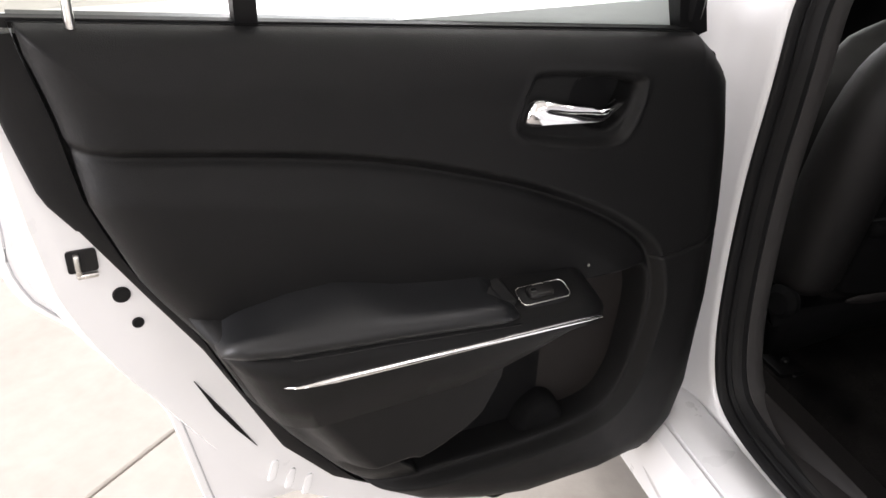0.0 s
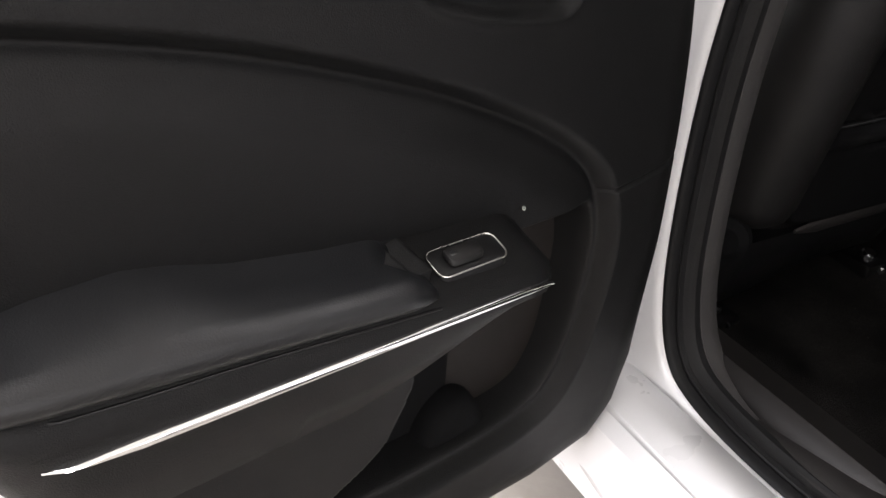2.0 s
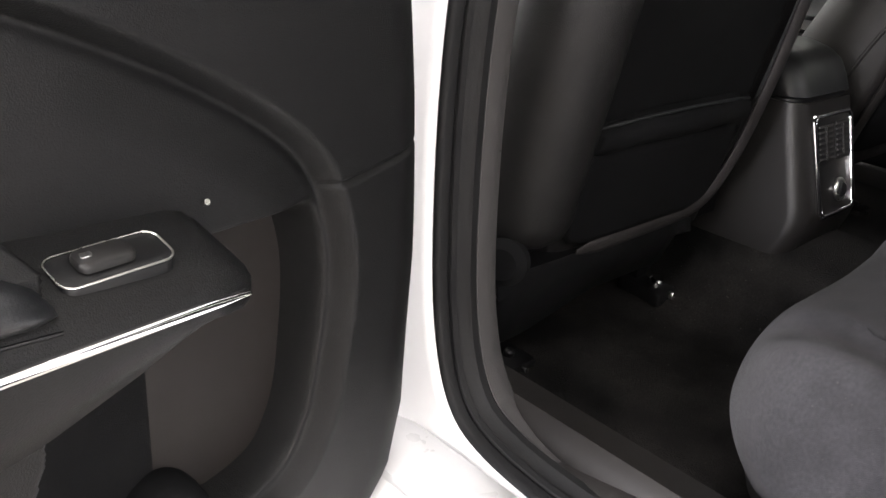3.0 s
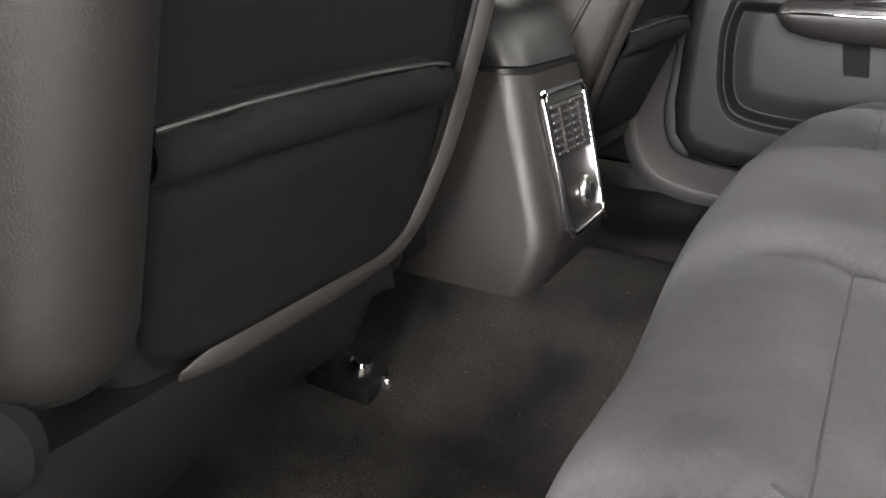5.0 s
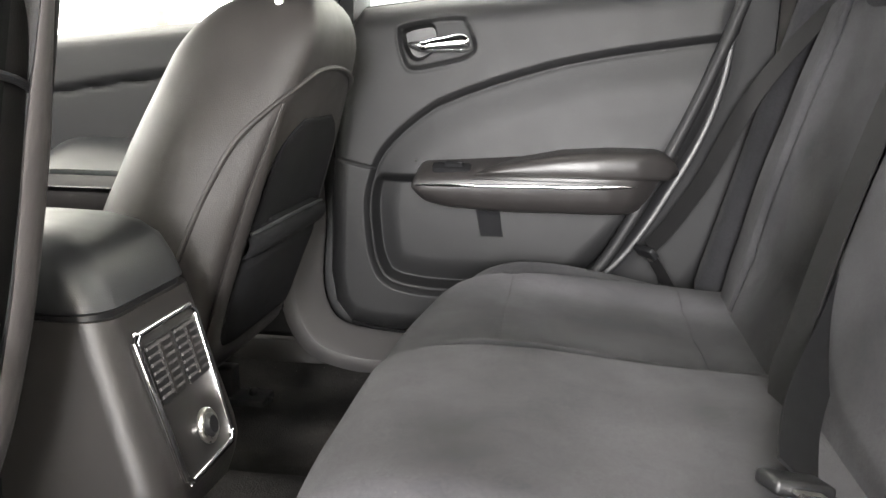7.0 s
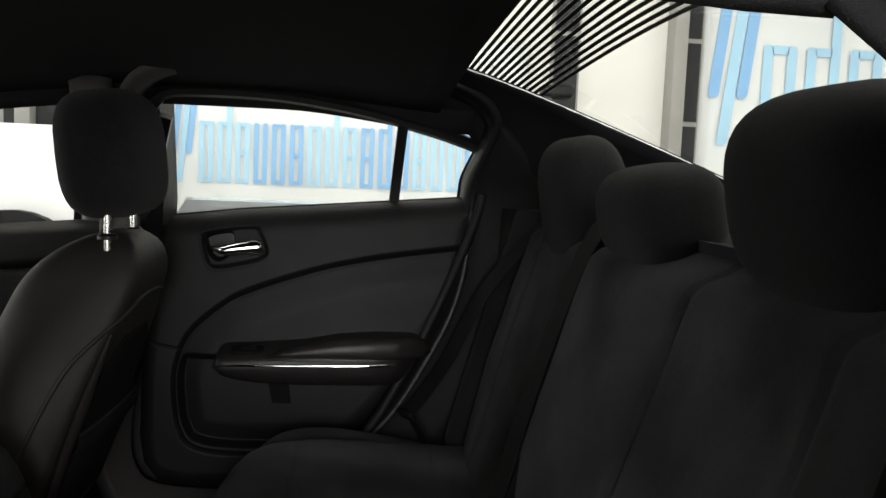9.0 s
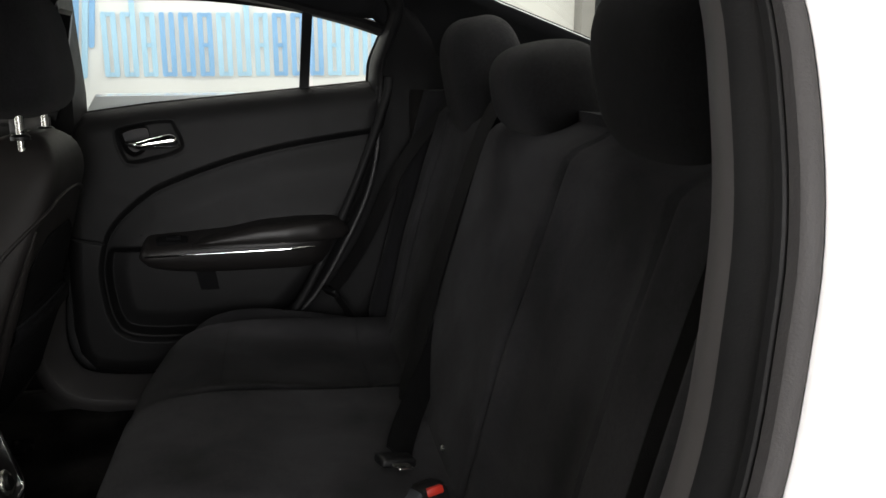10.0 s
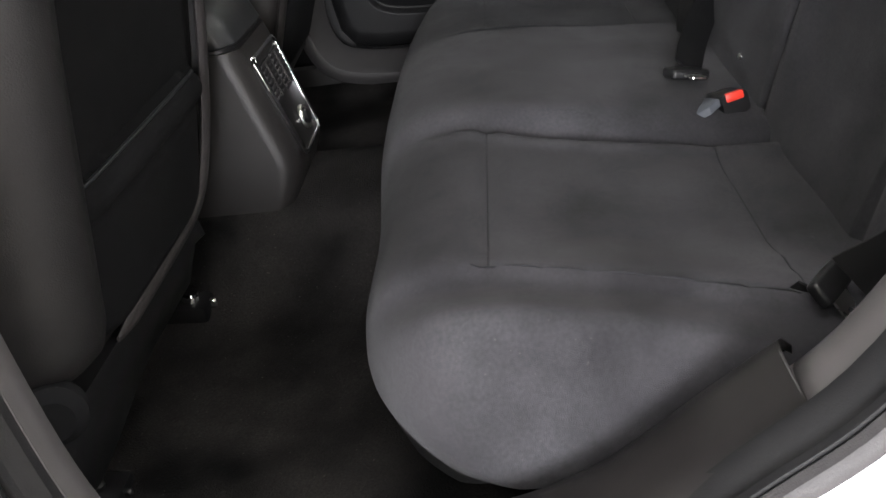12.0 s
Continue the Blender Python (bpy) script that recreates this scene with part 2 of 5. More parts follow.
def smooth(a, b, x):
    t = np.clip((np.asarray(x, float) - a) / (b - a), 0, 1)
    return t * t * (3 - 2 * t)


def edge_distance(px, py, line, closed=False):
    """Distance of points to a polyline, in numpy."""
    d = np.full(np.shape(px), 9.0)
    line = list(line) + ([line[0]] if closed else [])
    for (ax, ay), (bx, by) in zip(line, line[1:]):
        vx, vy = bx - ax, by - ay
        t = np.clip(((px - ax) * vx + (py - ay) * vy) / (vx * vx + vy * vy + 1e-12), 0, 1)
        d = np.minimum(d, np.hypot(px - ax - t * vx, py - ay - t * vy))
    return d


def inside(px, py, poly):
    res = np.zeros(np.shape(px), bool)
    for (ax, ay), (bx, by) in zip(poly, poly[1:] + poly[:1]):
        cross = ((ay > py) != (by > py)) & (px < (bx - ax) * (py - ay) / (by - ay + 1e-12) + ax)
        res ^= cross
    return res


def grid_mesh(P, closed_u=False):
    """Quads over a grid of points P[i][j]."""
    bm = bmesh.new()
    rows = [[bm.verts.new(p) for p in r] for r in P]
    for a, b in zip(rows, rows[1:]):
        for i in range(len(a) - 1):
            bm.faces.new((a[i], a[i + 1], b[i + 1], b[i]))
    return bm


# ---- hall ----
def hall():
    fl = tagged(new("floor"), "pale worn concrete slab floor of the hall", "floor", kind="structure")
    base = part("screed", box(-9, 9, -9, 9, -0.30, -0.012), CONCRETE, fl)
    ang = radians(44)
    c, s = math.cos(ang), math.sin(ang)
    me = None
    for i in range(-4, 4):
        for j in range(-4, 4):
            if me is None:
                bm = box(0.003, 3.197, 0.003, 3.197, -0.02, 0.0, 0.004, 1)
                slab = part("slab", bm, CONCRETE, fl)
                me = slab.data
            else:
                slab = new("slab", me)
                slab.parent = fl
            x, y = -1.713 + (i + 0.5) * 3.2 * c - j * 3.2 * s, 0.686 + (i + 0.5) * 3.2 * s + j * 3.2 * c
            slab.matrix_basis = pose(x, y, 0, 0, 0, 44)
    tagged(part("wall_east", box(6.0, 6.25, -9, 9, 0, 5.6), WALLPAINT), "white painted plain hall wall with banners", "wall", kind="structure")
    tagged(part("wall_west", box(-9.25, -9, -9, 9, 0, 5.6), WALLPAINT), "white painted plain hall wall", "wall", kind="structure")
    tagged(part("wall_north", box(-9.25, 6.25, 9, 9.25, 0, 5.6), WALLPAINT), "white painted plain hall wall", "wall", kind="structure")
    tagged(part("wall_south", box(-9.25, 6.25, -9.25, -9, 0, 5.6), WALLPAINT), "white painted plain hall wall", "wall", kind="structure")
    tagged(part("ceiling", box(-9.25, 6.25, -9.25, 9.25, 5.6, 5.75), WALLPAINT), "white sheet roof lining of the hall", "ceiling", kind="structure")
    # columns and dark steel windows between the banners
    for n, (y0, y1) in enumerate(((-2.09, -1.85), (-3.15, -2.98), (1.42, 1.54), (2.05, 3.6))):
        w = thing("window_%d" % (n + 1), (5.97, (y0 + y1) / 2, 1.2), "dark glazed steel-framed hall window", "window", "hall windows", "structure")
        z0 = 1.22 if n == 3 else 0.9
        part("window_frame", box(5.94, 6.0, y0, y1, z0, 4.4), STEELGREY, w)
        k = max(2, int((y1 - y0) / 0.4) + 1)
        for a in range(k - 1):
            for b in range(5):
                ya, yb = y0 + (y1 - y0) * a / (k - 1) + 0.02, y0 + (y1 - y0) * (a + 1) / (k - 1) - 0.02
                za, zb = z0 + (4.4 - z0) * b / 5 + 0.02, z0 + (4.4 - z0) * (b + 1) / 5 - 0.02
                part("pane", box(5.925, 5.945, ya, yb, za, zb), DARKGLASS, w)
    for y in (-2.87, 1.40, 2.40, 4.0):
        col = part("wall_column", box(5.80, 6.0, y - 0.10, y + 0.02, 0, 5.6, 0.012, 2), STEELGREY)
        tagged(col, "grey painted steel wall column", "column", "wall columns", "structure")
    banner("hall_banner", -1.66, 1.30, 0.30, 2.20, 0.94, 0.07, 0.112, 0.50, 0.040)
    banner("hall_banner", -8.2, -3.16, 0.55, 3.6, 1.45, 0.10, 0.30, 0.86, 0.085)
    bulkhead = part("wall_lamp", box(5.78, 5.96, -2.02, -1.76, 1.76, 1.86, 0.03, 3), BLACK)
    tagged(bulkhead, "black rounded bulkhead lamp on the wall, switched off", "wall lamp")


def banner(name, y0, y1, z0, z1, zb, gap, w, h0, t):
    """A hung banner with a row of plain blue print shapes."""
    b = thing(name, (5.9, (y0 + y1) / 2, z0), "white vinyl banner with pale blue printed shapes hung on the wall", "banner", "hall banners")
    P = []
    for i in range(25):
        y = y0 + (y1 - y0) * i / 24
        P.append([(5.965 + 0.012 * math.sin(i * 0.9) * math.sin(j * 0.8), y, z0 + (z1 - z0) * j / 8) for j in range(9)])
    part("sheet", grid_mesh(P), BANNER, b, solid=0.004)
    def strip(ya, yb, za, zb2, m, r=0.45, slant=0.0):
        pts = [((ya + yb) / 2 + p + slant * q, (za + zb2) / 2 + q) for p, q in rounded(abs(yb - ya), zb2 - za, min(abs(yb - ya), zb2 - za) * r)]
        part("print_shape", plate(pts, lambda a, c, d: Vector((5.946 - d, a, c)), 0.0, 0.004), m, b)
    # slanted emblem of three strokes
    x = y1 - gap
    for q, (a0, a1) in enumerate(((0.45, 1.4), (-0.02, 1.5), (0.45, 1.45))):
        strip(x - 1.15 * t, x, zb + a0 * h0, zb + a1 * h0, MID_BLUE if q % 2 == 0 else SKY_BLUE, 0.45, -0.10)
        x -= 1.5 * t
    x -= 0.6 * t
    # a row of rounded bars and loops
    for q in range(16):
        if x - w < y0 + 0.05:
            break
        m = (SKY_BLUE, MID_BLUE)[(q * 7 // 3) % 2]
        h = h0 * (1.35 if q in (1, 7, 10) else 1.0)
        strip(x - t, x, zb, zb + h0, m)
        strip(x - w, x - w + t, zb, zb + h, m)
        strip(x - w + t * 0.9, x - t * 0.9, zb + 0.004, zb + t * 0.9, m, 0.1)
        if q % 4 != 3:
            strip(x - w + t * 0.9, x - t * 0.9, zb + h0 - t * 0.9, zb + h0 - 0.004, m, 0.1)
        if q in (2, 5, 8, 9, 12):
            strip(x - w + t * 0.9, x - t * 0.9, zb + h0 * 0.46, zb + h0 * 0.46 + t * 0.8, m, 0.1)
        x -= w + 0.30 * w


# ---- car shell ----
# the left door opening, in the plane along the car: front post, sill, dogleg, rear post, roof rail
OPENING = [(0.110, 1.03), (0.115, 0.90), (0.124, 0.76), (0.121, 0.62), (0.108, 0.50), (0.078, 0.418), (0.025, 0.386), (-0.08, 0.376),
           (-0.20, 0.385), (-0.30, 0.425), (-0.39, 0.508), (-0.46, 0.575), (-0.525, 0.685), (-0.573, 0.785), (-0.599, 0.88), (-0.608, 0.98),
           (-0.612, 1.07), (-0.614, 1.145), (-0.596, 1.222), (-0.51, 1.274), (-0.30, 1.292), (-0.12, 1.296), (0.02, 1.285), (0.085, 1.235), (0.098, 1.14)]
CURVE = [(p.x, p.y) for p in catmull([(a, b, 0) for a, b in OPENING], 5, True)]


def lean(z):
    """How far the upper body leans in, above the belt."""
    t = max(0.0, z - 0.98)
    return 0.45 * t * t / 0.24 if t < 0.12 else 0.45 * (t - 0.06)


def normals(line):
    m, out = len(line), []
    for i in range(m):
        (ax, ay), (bx, by) = line[i - 1], line[(i + 1) % m]
        tx, ty = bx - ax, by - ay
        ln = math.hypot(tx, ty)
        nx, ny = -ty / ln, tx / ln
        if nx * (-0.25 - line[i][0]) + ny * (0.82 - line[i][1]) < 0:
            nx, ny = -nx, -ny
        out.append((nx, ny))
    return out


NORMALS = normals(CURVE)


def rearness(y, z):
    """0 along the front post, sill and roof; 1 along the rear dogleg."""
    return float(smooth(-0.22, -0.42, y) * smooth(1.24, 1.08, z))


def along_opening(side, profile, a=0, b=None):
    """Sweeps a profile along the door opening: distance from the car's middle, inward offset at the front post, and at the rear dogleg."""
    rings = []
    idx = range(len(CURVE)) if b is None else [i % len(CURVE) for i in range(a, b)]
    for i in idx:
        (y, z), (nx, ny) = CURVE[i], NORMALS[i]
        k = rearness(y, z)
        ring = []
        for x, d0, d1, *rear in profile:
            d = d0 + (d1 - d0) * k
            x += (rear[0] - x) * k if rear else 0.0
            zz, yy = min(z + ny * d, 1.352), y + nx * d
            if side > 0:
                yy += 0.055 * k + (0.062 + 0.025 * float(smooth(0.6, 0.45, z))) * float(smooth(-0.2, 0.1, y))
                zz -= 0.03 * float(smooth(0.6, 0.4, z))
            ring.append((side * (x - lean(zz)), yy, zz))
        rings.append(ring)
    return loft(rings, closed=False, caps=False, loop=b is None)


def body_side(side, car):
    # painted jamb and the outer skin round the opening
    ring = [(0.850, -0.006, -0.010), (0.853, -0.022, -0.022), (0.856, -0.055, -0.055), (0.868, -0.085, -0.085), (0.885, -0.095, -0.095), (0.935, -0.098, -0.098)]
    part("door_jamb", along_opening(side, ring), PAINT, car, solid=0.003)
    skin = [(0.935, -0.098, -0.098), (0.948, -0.102, -0.102), (0.953, -0.115, -0.115), (0.953, -0.13, -0.16)]
    part("side_frame", along_opening(side, skin), PAINT, car, solid=0.003)
    lip = [(0.852, -0.004, -0.008), (0.845, 0.0, 0.0), (0.838, 0.001, 0.001), (0.833, -0.002, -0.002)]
    # rear lip is greyed for the light it catches, front lip stays black
    part("rubber_seal", along_opening(side, lip, 44, 104), RUBBER_LIT, car, "rubber door seal, greyed along its lit rear stretch", solid=0.003)
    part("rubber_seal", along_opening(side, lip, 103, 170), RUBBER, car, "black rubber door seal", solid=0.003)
    bulb = [(0.836, -0.003, -0.003), (0.833, 0.003, 0.003), (0.829, 0.0045, 0.004), (0.826, 0.001, 0.001), (0.822, 0.004, 0.003), (0.818, 0.006, 0.005), (0.814, 0.011, 0.010, 0.812), (0.808, 0.012, 0.012, 0.802), (0.803, 0.007, 0.006, 0.796)]
    part("seal_bulb", along_opening(side, bulb), RUBBER, car, "black rubber bulb seal", solid=0.003)
    grey = [(0.806, 0.005, 0.004, 0.800), (0.802, 0.009, 0.007, 0.792), (0.791, 0.010, 0.006, 0.775), (0.776, 0.008, 0.001, 0.756), (0.768, 0.0, -0.008, 0.742), (0.765, -0.02, -0.02, 0.735)]
    if side > 0:
        grey = [(r, a, b) for _, a, b, r in grey]
    if side < 0:
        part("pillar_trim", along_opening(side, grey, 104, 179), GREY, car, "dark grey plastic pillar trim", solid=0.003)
        # same trim plastic, lightened here in place of the light it catches
        part("quarter_trim", along_opening(side, grey, 53, 106), GREY_LIT, car, "grey plastic trim of the rear post, lightened as if lit", solid=0.003)
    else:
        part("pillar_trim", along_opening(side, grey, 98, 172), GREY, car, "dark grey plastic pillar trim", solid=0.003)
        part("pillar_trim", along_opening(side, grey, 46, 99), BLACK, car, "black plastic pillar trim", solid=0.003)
    lining = [(0.752, -0.004, -0.010), (0.758, -0.004, -0.022), (0.762, 0.0, -0.05), (0.764, 0.0, -0.12), (0.764, 0.0, -0.20)]
    part("side_lining", along_opening(side, lining, 47, 92), RUBBER, car, "black plastic side lining", solid=0.004)
    # sill plate with a raised crown, ending in a lip at the dogleg
    if side < 0:
        rings = []
        for i in range(30, 54):
            (y, z), (nx, ny) = CURVE[i], NORMALS[i]
            k = float(smooth(28, 38, i)) * (1 - 0.52 * float(smooth(44, 52, i)))
            rings.append([(-x, y + nx * d * k, z + ny * d * k) for x, d in ((0.826, -0.004), (0.820, 0.004), (0.806, 0.017), (0.785, 0.020), (0.765, 0.022), (0.745, 0.022), (0.730, 0.016), (0.720, 0.0), (0.714, -0.03))])
        rings.append([(p[0], p[1] - 0.001, p[2] - 0.007) for p in rings[-1]])
        part("sill_plate", loft(rings, False, False), HARD, car, "black plastic rear sill plate", solid=0.004)
        (y, z), (nx, ny) = CURVE[53], NORMALS[53]
        part("sill_plate_lip", tube([(-x, y + nx * d, z + ny * d) for x, d in ((0.802, 0.008), (0.785, 0.0097), (0.765, 0.0107), (0.745, 0.0107), (0.734, 0.008))], 0.0012, 8), GREY, car)
    # join between sill plate and dogleg lining
    part("lining_joint", tube([(side * (0.79 - 0.06 * t), -0.470 - 0.01 * t, 0.535 - 0.062 * t) for t in np.linspace(0, 1, 6)], 0.003, 6), RUBBER, car)


def rear_edge(side, k):
    """Side edge of the rear glass, from its top corner to its foot."""
    return (side * (0.53 + 0.06 * k), -0.50 - 0.80 * k, 1.312 - 0.285 * max(k, 0.0) ** 1.12)


def car_shell():
    car = thing("sedan_car", (0, 0, 0), "white four-door sedan body parked with one rear door open", "car")
    for side in (-1, 1):
        body_side(side, car)
        # lower side: rocker with the paint seam along it
        prof = [(0.86, 0.372), (0.905, 0.368), (0.925, 0.360), (0.9285, 0.352), (0.931, 0.352), (0.934, 0.357), (0.950, 0.345), (0.957, 0.30), (0.945, 0.22), (0.90, 0.19), (0.80, 0.19)]
        rings = [[(side * a, y, z) for a, z in prof] for y in np.linspace(-0.42, 1.55, 24)]
        part("rocker", loft(rings, False, False), PAINT, car, solid=0.004)
        # rear quarter with its wheel arch
        P = []
        for i in range(40):
            y = -0.72 - 1.30 * i / 39
            za = 0.36
            r = (y + 1.12) / 0.40
            if abs(r) < 1:
                za = 0.36 + 0.36 * math.sqrt(1 - r * r)
            zt = 1.03 + 0.02 * i / 39
            row = []
            for j in range(11):
                z = za + (zt - za) * j / 10
                # the front edge follows the door opening
                y0 = float(np.interp(z, [0.36, 0.50, 0.60, 0.70, 0.80, 0.90, 1.06], [-0.50, -0.55, -0.625, -0.69, -0.745, -0.775, -0.785]))
                row.append((side * (0.955 - 0.05 * (i / 39) ** 3 - 0.03 * (j / 10) ** 4), y0 + (y + 0.72) / 1.30 * (2.02 + y0), z))
            P.append(row)
        part("rear_quarter", grid_mesh(P), PAINT, car, solid=0.004)
        # rear post outside
        P = []
        for k in np.linspace(0.0, 1.0, 14):
            e = rear_edge(side, k)
            zb = min(e[2] - 0.004, float(np.interp(e[1], [-0.80, -0.77, -0.74, -0.70, -0.64, -0.56, -0.50], [1.03, 1.09, 1.15, 1.21, 1.265, 1.29, 1.30])))
            xb = 0.94 - 0.05 * k - lean(zb)
            P.append([(side * xb * (1 - t ** 1.4) + e[0] * t ** 1.4, e[1], zb + (e[2] - zb) * t) for t in np.linspace(0, 1, 7)])
        part("rear_post", grid_mesh(P), PAINT, car, solid=0.004)
        if side > 0:
            # thick black seal beside the closed door's rear edge
            edge = [(0.728, -0.590, 1.06), (0.730, -0.582, 1.01), (0.730, -0.543, 0.90), (0.729, -0.502, 0.80), (0.728, -0.452, 0.69), (0.726, -0.405, 0.60), (0.725, -0.37, 0.54), (0.724, -0.31, 0.46)]
            part("door_edge_seal", tube(catmull(edge, 5), 0.0115, 10), RUBBER, car, "thick black rubber door seal")
        # outer front part: closed front door skin and wing
        P = [[(side * (0.955 - 0.06 * max(0, (y - 1.2) / 1.4) ** 2), y, 0.34 + ((0.955 - 0.105 * (y - 0.17) if y < 1.2 else 0.847 + 0.04 * (y - 1.2)) - 0.34) * j / 10) for j in range(11)] for y in np.linspace(0.20, 2.5, 30)]
        part("front_side", grid_mesh(P), PAINT, car, solid=0.004)
        # floor side and inner sill
        if side > 0:
            # curved foot of the centre post lining, and the closed post behind the door
            foot = [(0.850, -0.004, 0.0), (0.800, 0.0, 0.0), (0.774, 0.012, 0.0), (0.768, 0.020, 0.0), (0.757, 0.019, 0.0), (0.740, 0.006, 0.0), (0.705, -0.002, 0.0), (0.692, -0.014, 0.0), (0.688, -0.040, 0.0)]
            part("post_foot_trim", along_opening(side, foot, 2, 46), GREY, car, "dark grey curved sill lining", solid=0.004)
            # black sheet added to darken the gap behind the door, over the paint
            part("gap_filler", along_opening(side, [(0.799, -0.012, 0.0), (0.800, 0.02, 0.02), (0.800, 0.060, 0.04)], 2, 46), RUBBER, car, "black sheet added as the dark gap behind the door edge", solid=0.003)
            rings = [[(0.80 - lean(z), y0, z), (0.80 - lean(z), y1, z), (0.94 - lean(z), y1, z), (0.94 - lean(z), y0, z)] for z, y0, y1 in ((0.36, 0.15, 0.34), (0.7, 0.12, 0.32), (1.02, 0.11, 0.30), (1.29, 0.10, 0.28))]
            part("centre_post", loft(rings), RUBBER, car, "black covered centre post")
        rings = [[(side * a, y, z - (0.05 if side > 0 else 0.0)) for a, z in ((0.80, 0.385), (0.775, 0.41), (0.73, 0.40), (0.70, 0.34), (0.69, 0.27))] for y in np.linspace(-0.50, 1.4, 20)]
        part("sill_trim", loft(rings, False, False), HARD, car, "black plastic sill trim", solid=0.004)
    # carpet with the tunnel hump
    xs = np.linspace(-0.70, 0.70, 57)
    P = []
    for y in np.linspace(-0.62, 1.5, 60):
        row = []
        for x in xs:
            z = 0.288 + 0.116 * math.exp(-(abs(x) / 0.180) ** 4.0) + (0.08 * smooth(0.64, 0.70, -x) + 0.03 * smooth(0.66, 0.70, x)) + 0.18 * smooth(0.75, 1.45, y)
            z += 0.004 * noise.noise((x * 7, y * 7, 0)) - 0.02 * math.exp(-(((abs(x) - 0.38) / 0.2) ** 2 + ((y - 0.08) / 0.2) ** 2))
            row.append((x, y, float(z)))
        P.append(row)
    part("carpet", grid_mesh(P), CARPET, car, "black carpet with a tunnel hump", solid=0.01)
    part("underbody", box(-0.86, 0.86, -1.9, 2.2, 0.18, 0.24), RUBBER, car)
    # headliner, then the roof over it
    def roof(off, half, y0, y1, n=24):
        P = []
        for y in np.linspace(y0, y1, n):
            row = []
            for x in np.linspace(-half, half, 25):
                q = abs(x) / half
                z = 1.26 + 0.155 * (1 - q ** 2.3) - 0.055 * smooth(0.1, 0.75, y) - 0.030 * smooth(-0.15, -0.55, y) + off
                row.append((x, y - 0.085 * (1 - q * q) * float(smooth(-0.2, -0.52, y)), float(z)))
            P.append(row)
        return grid_mesh(P)
    part("headliner", roof(0, 0.70, -0.485, 0.75), HEADLINER, car, "dark grey felt headliner", solid=0.012)
    part("roof_skin", roof(0.045, 0.735, -0.49, 0.80), PAINT, car, solid=0.004)
    # rear window with its heater lines, and the dark border
    def back(x, k):
        """Point on the rear glass: k from its top edge to its foot."""
        q = x / 0.56
        half = 0.53 + 0.06 * k
        return Vector((x / 0.56 * half, -0.50 - 0.80 * k - 0.075 * (1 - q * q) * (1 - 0.3 * k), 1.312 - 0.285 * max(k, 0.0) ** 1.12 + (0.03 + 0.085 * math.exp(-k / 0.25)) * (1 - q * q)))
    P = [[back(x, k) for x in np.linspace(-0.56, 0.56, 33)] for k in np.linspace(0, 1, 20)]
    glass = part("rear_glass", grid_mesh(P), GLASS, car, "clear rear window glass with heater lines")
    glass.visible_shadow = False
    for i in range(15):
        k = 0.004 + 0.0145 * i
        path = [back(x, k) - Vector((0, 0, 0.004)) for x in np.linspace(-0.545, 0.545, 33)]
        part("dark_line", ribbon(path, 0.0068, 0.002, (0, -1, -0.35)), BLACK, glass)
    for side in (-1, 1):
        P = []
        for k in np.linspace(-0.02, 1.1, 24):
            e = back(side * 0.56, min(k, 1.0))
            if k > 1:
                e += Vector((0, -0.8 * (k - 1), -0.28 * (k - 1)))
            ty = float(np.interp(k, [-0.02, 0.12, 0.28, 0.42, 0.6, 1.1], [-0.40, -0.53, -0.615, -0.645, -0.72, -1.36]))
            tz = float(np.interp(k, [-0.02, 0.12, 0.28, 0.42, 0.6, 1.1], [1.262, 1.218, 1.135, 1.045, 1.02, 1.02]))
            f = Vector((side * (0.80 - lean(tz)), ty, tz))
            row = []
            for t in np.linspace(0, 1, 9):
                p = e.lerp(f, t)
                p += Vector((side * 0.02 * math.sin(t * math.pi), 0, 0.02 * math.sin(t * math.pi)))
                row.append(p)
            P.append(row)
        part("rear_post_trim", grid_mesh(P), HEADLINER, car, "dark rear post lining", solid=0.01)
        # roof rail lining between headliner and opening
        P = []
        for y in np.linspace(-0.56, 0.75, 30):
            zt = 1.262 - 0.055 * float(smooth(0.1, 0.75, y)) - 0.035 * float(smooth(-0.15, -0.55, y))
            P.append([(side * (0.69 + 0.035 * t), y, zt + 0.012 - (0.012 + 0.035) * t) for t in np.linspace(0, 1, 4)])
        part("rail_trim", grid_mesh(P), HEADLINER, car, solid=0.012)
        # inner side behind the seat, under the belt
        P = []
        for y in np.linspace(-0.64, -1.3, 14):
            P.append([(side * (0.755 - 0.02 * t), y, 0.70 + 0.33 * t) for t in np.linspace(0, 1, 6)])
        part("rear_side_panel", grid_mesh(P), HARD, car, solid=0.006)
        # centre post lining above the belt and outer post
        P = [[(side * ((0.775 if side > 0 else 0.788) - lean(z) - 0.012 * math.sin(t * math.pi)), y0 + 0.085 * t, z) for t in np.linspace(0, 1, 8)]
             for z, y0 in zip(np.linspace(0.40, 1.27, 14), np.linspace(0.135, 0.125, 14) + (0.062 if side > 0 else 0.0))]
        part("centre_post_trim", grid_mesh(P), GREY, car, "dark grey centre post lining with a seam", solid=0.008)
        seam = [(side * (0.802 - 0.026 * t), 0.1165 - 0.001 * t, 0.672 - 0.003 * t) for t in np.linspace(0, 1, 8)]
        # seam of the post lining
        part("post_seam", tube(seam, 0.0022, 6), BLACK, car)
        # front window pillar and glass
        P = [[(side * (0.71 - lean(z) * 0.6), 0.62 + 0.75 * (1 - (z - 1.0) / 0.3) + 0.07 * t, z) for t in (0, 0.5, 1)] for z in np.linspace(0.98, 1.29, 8)]
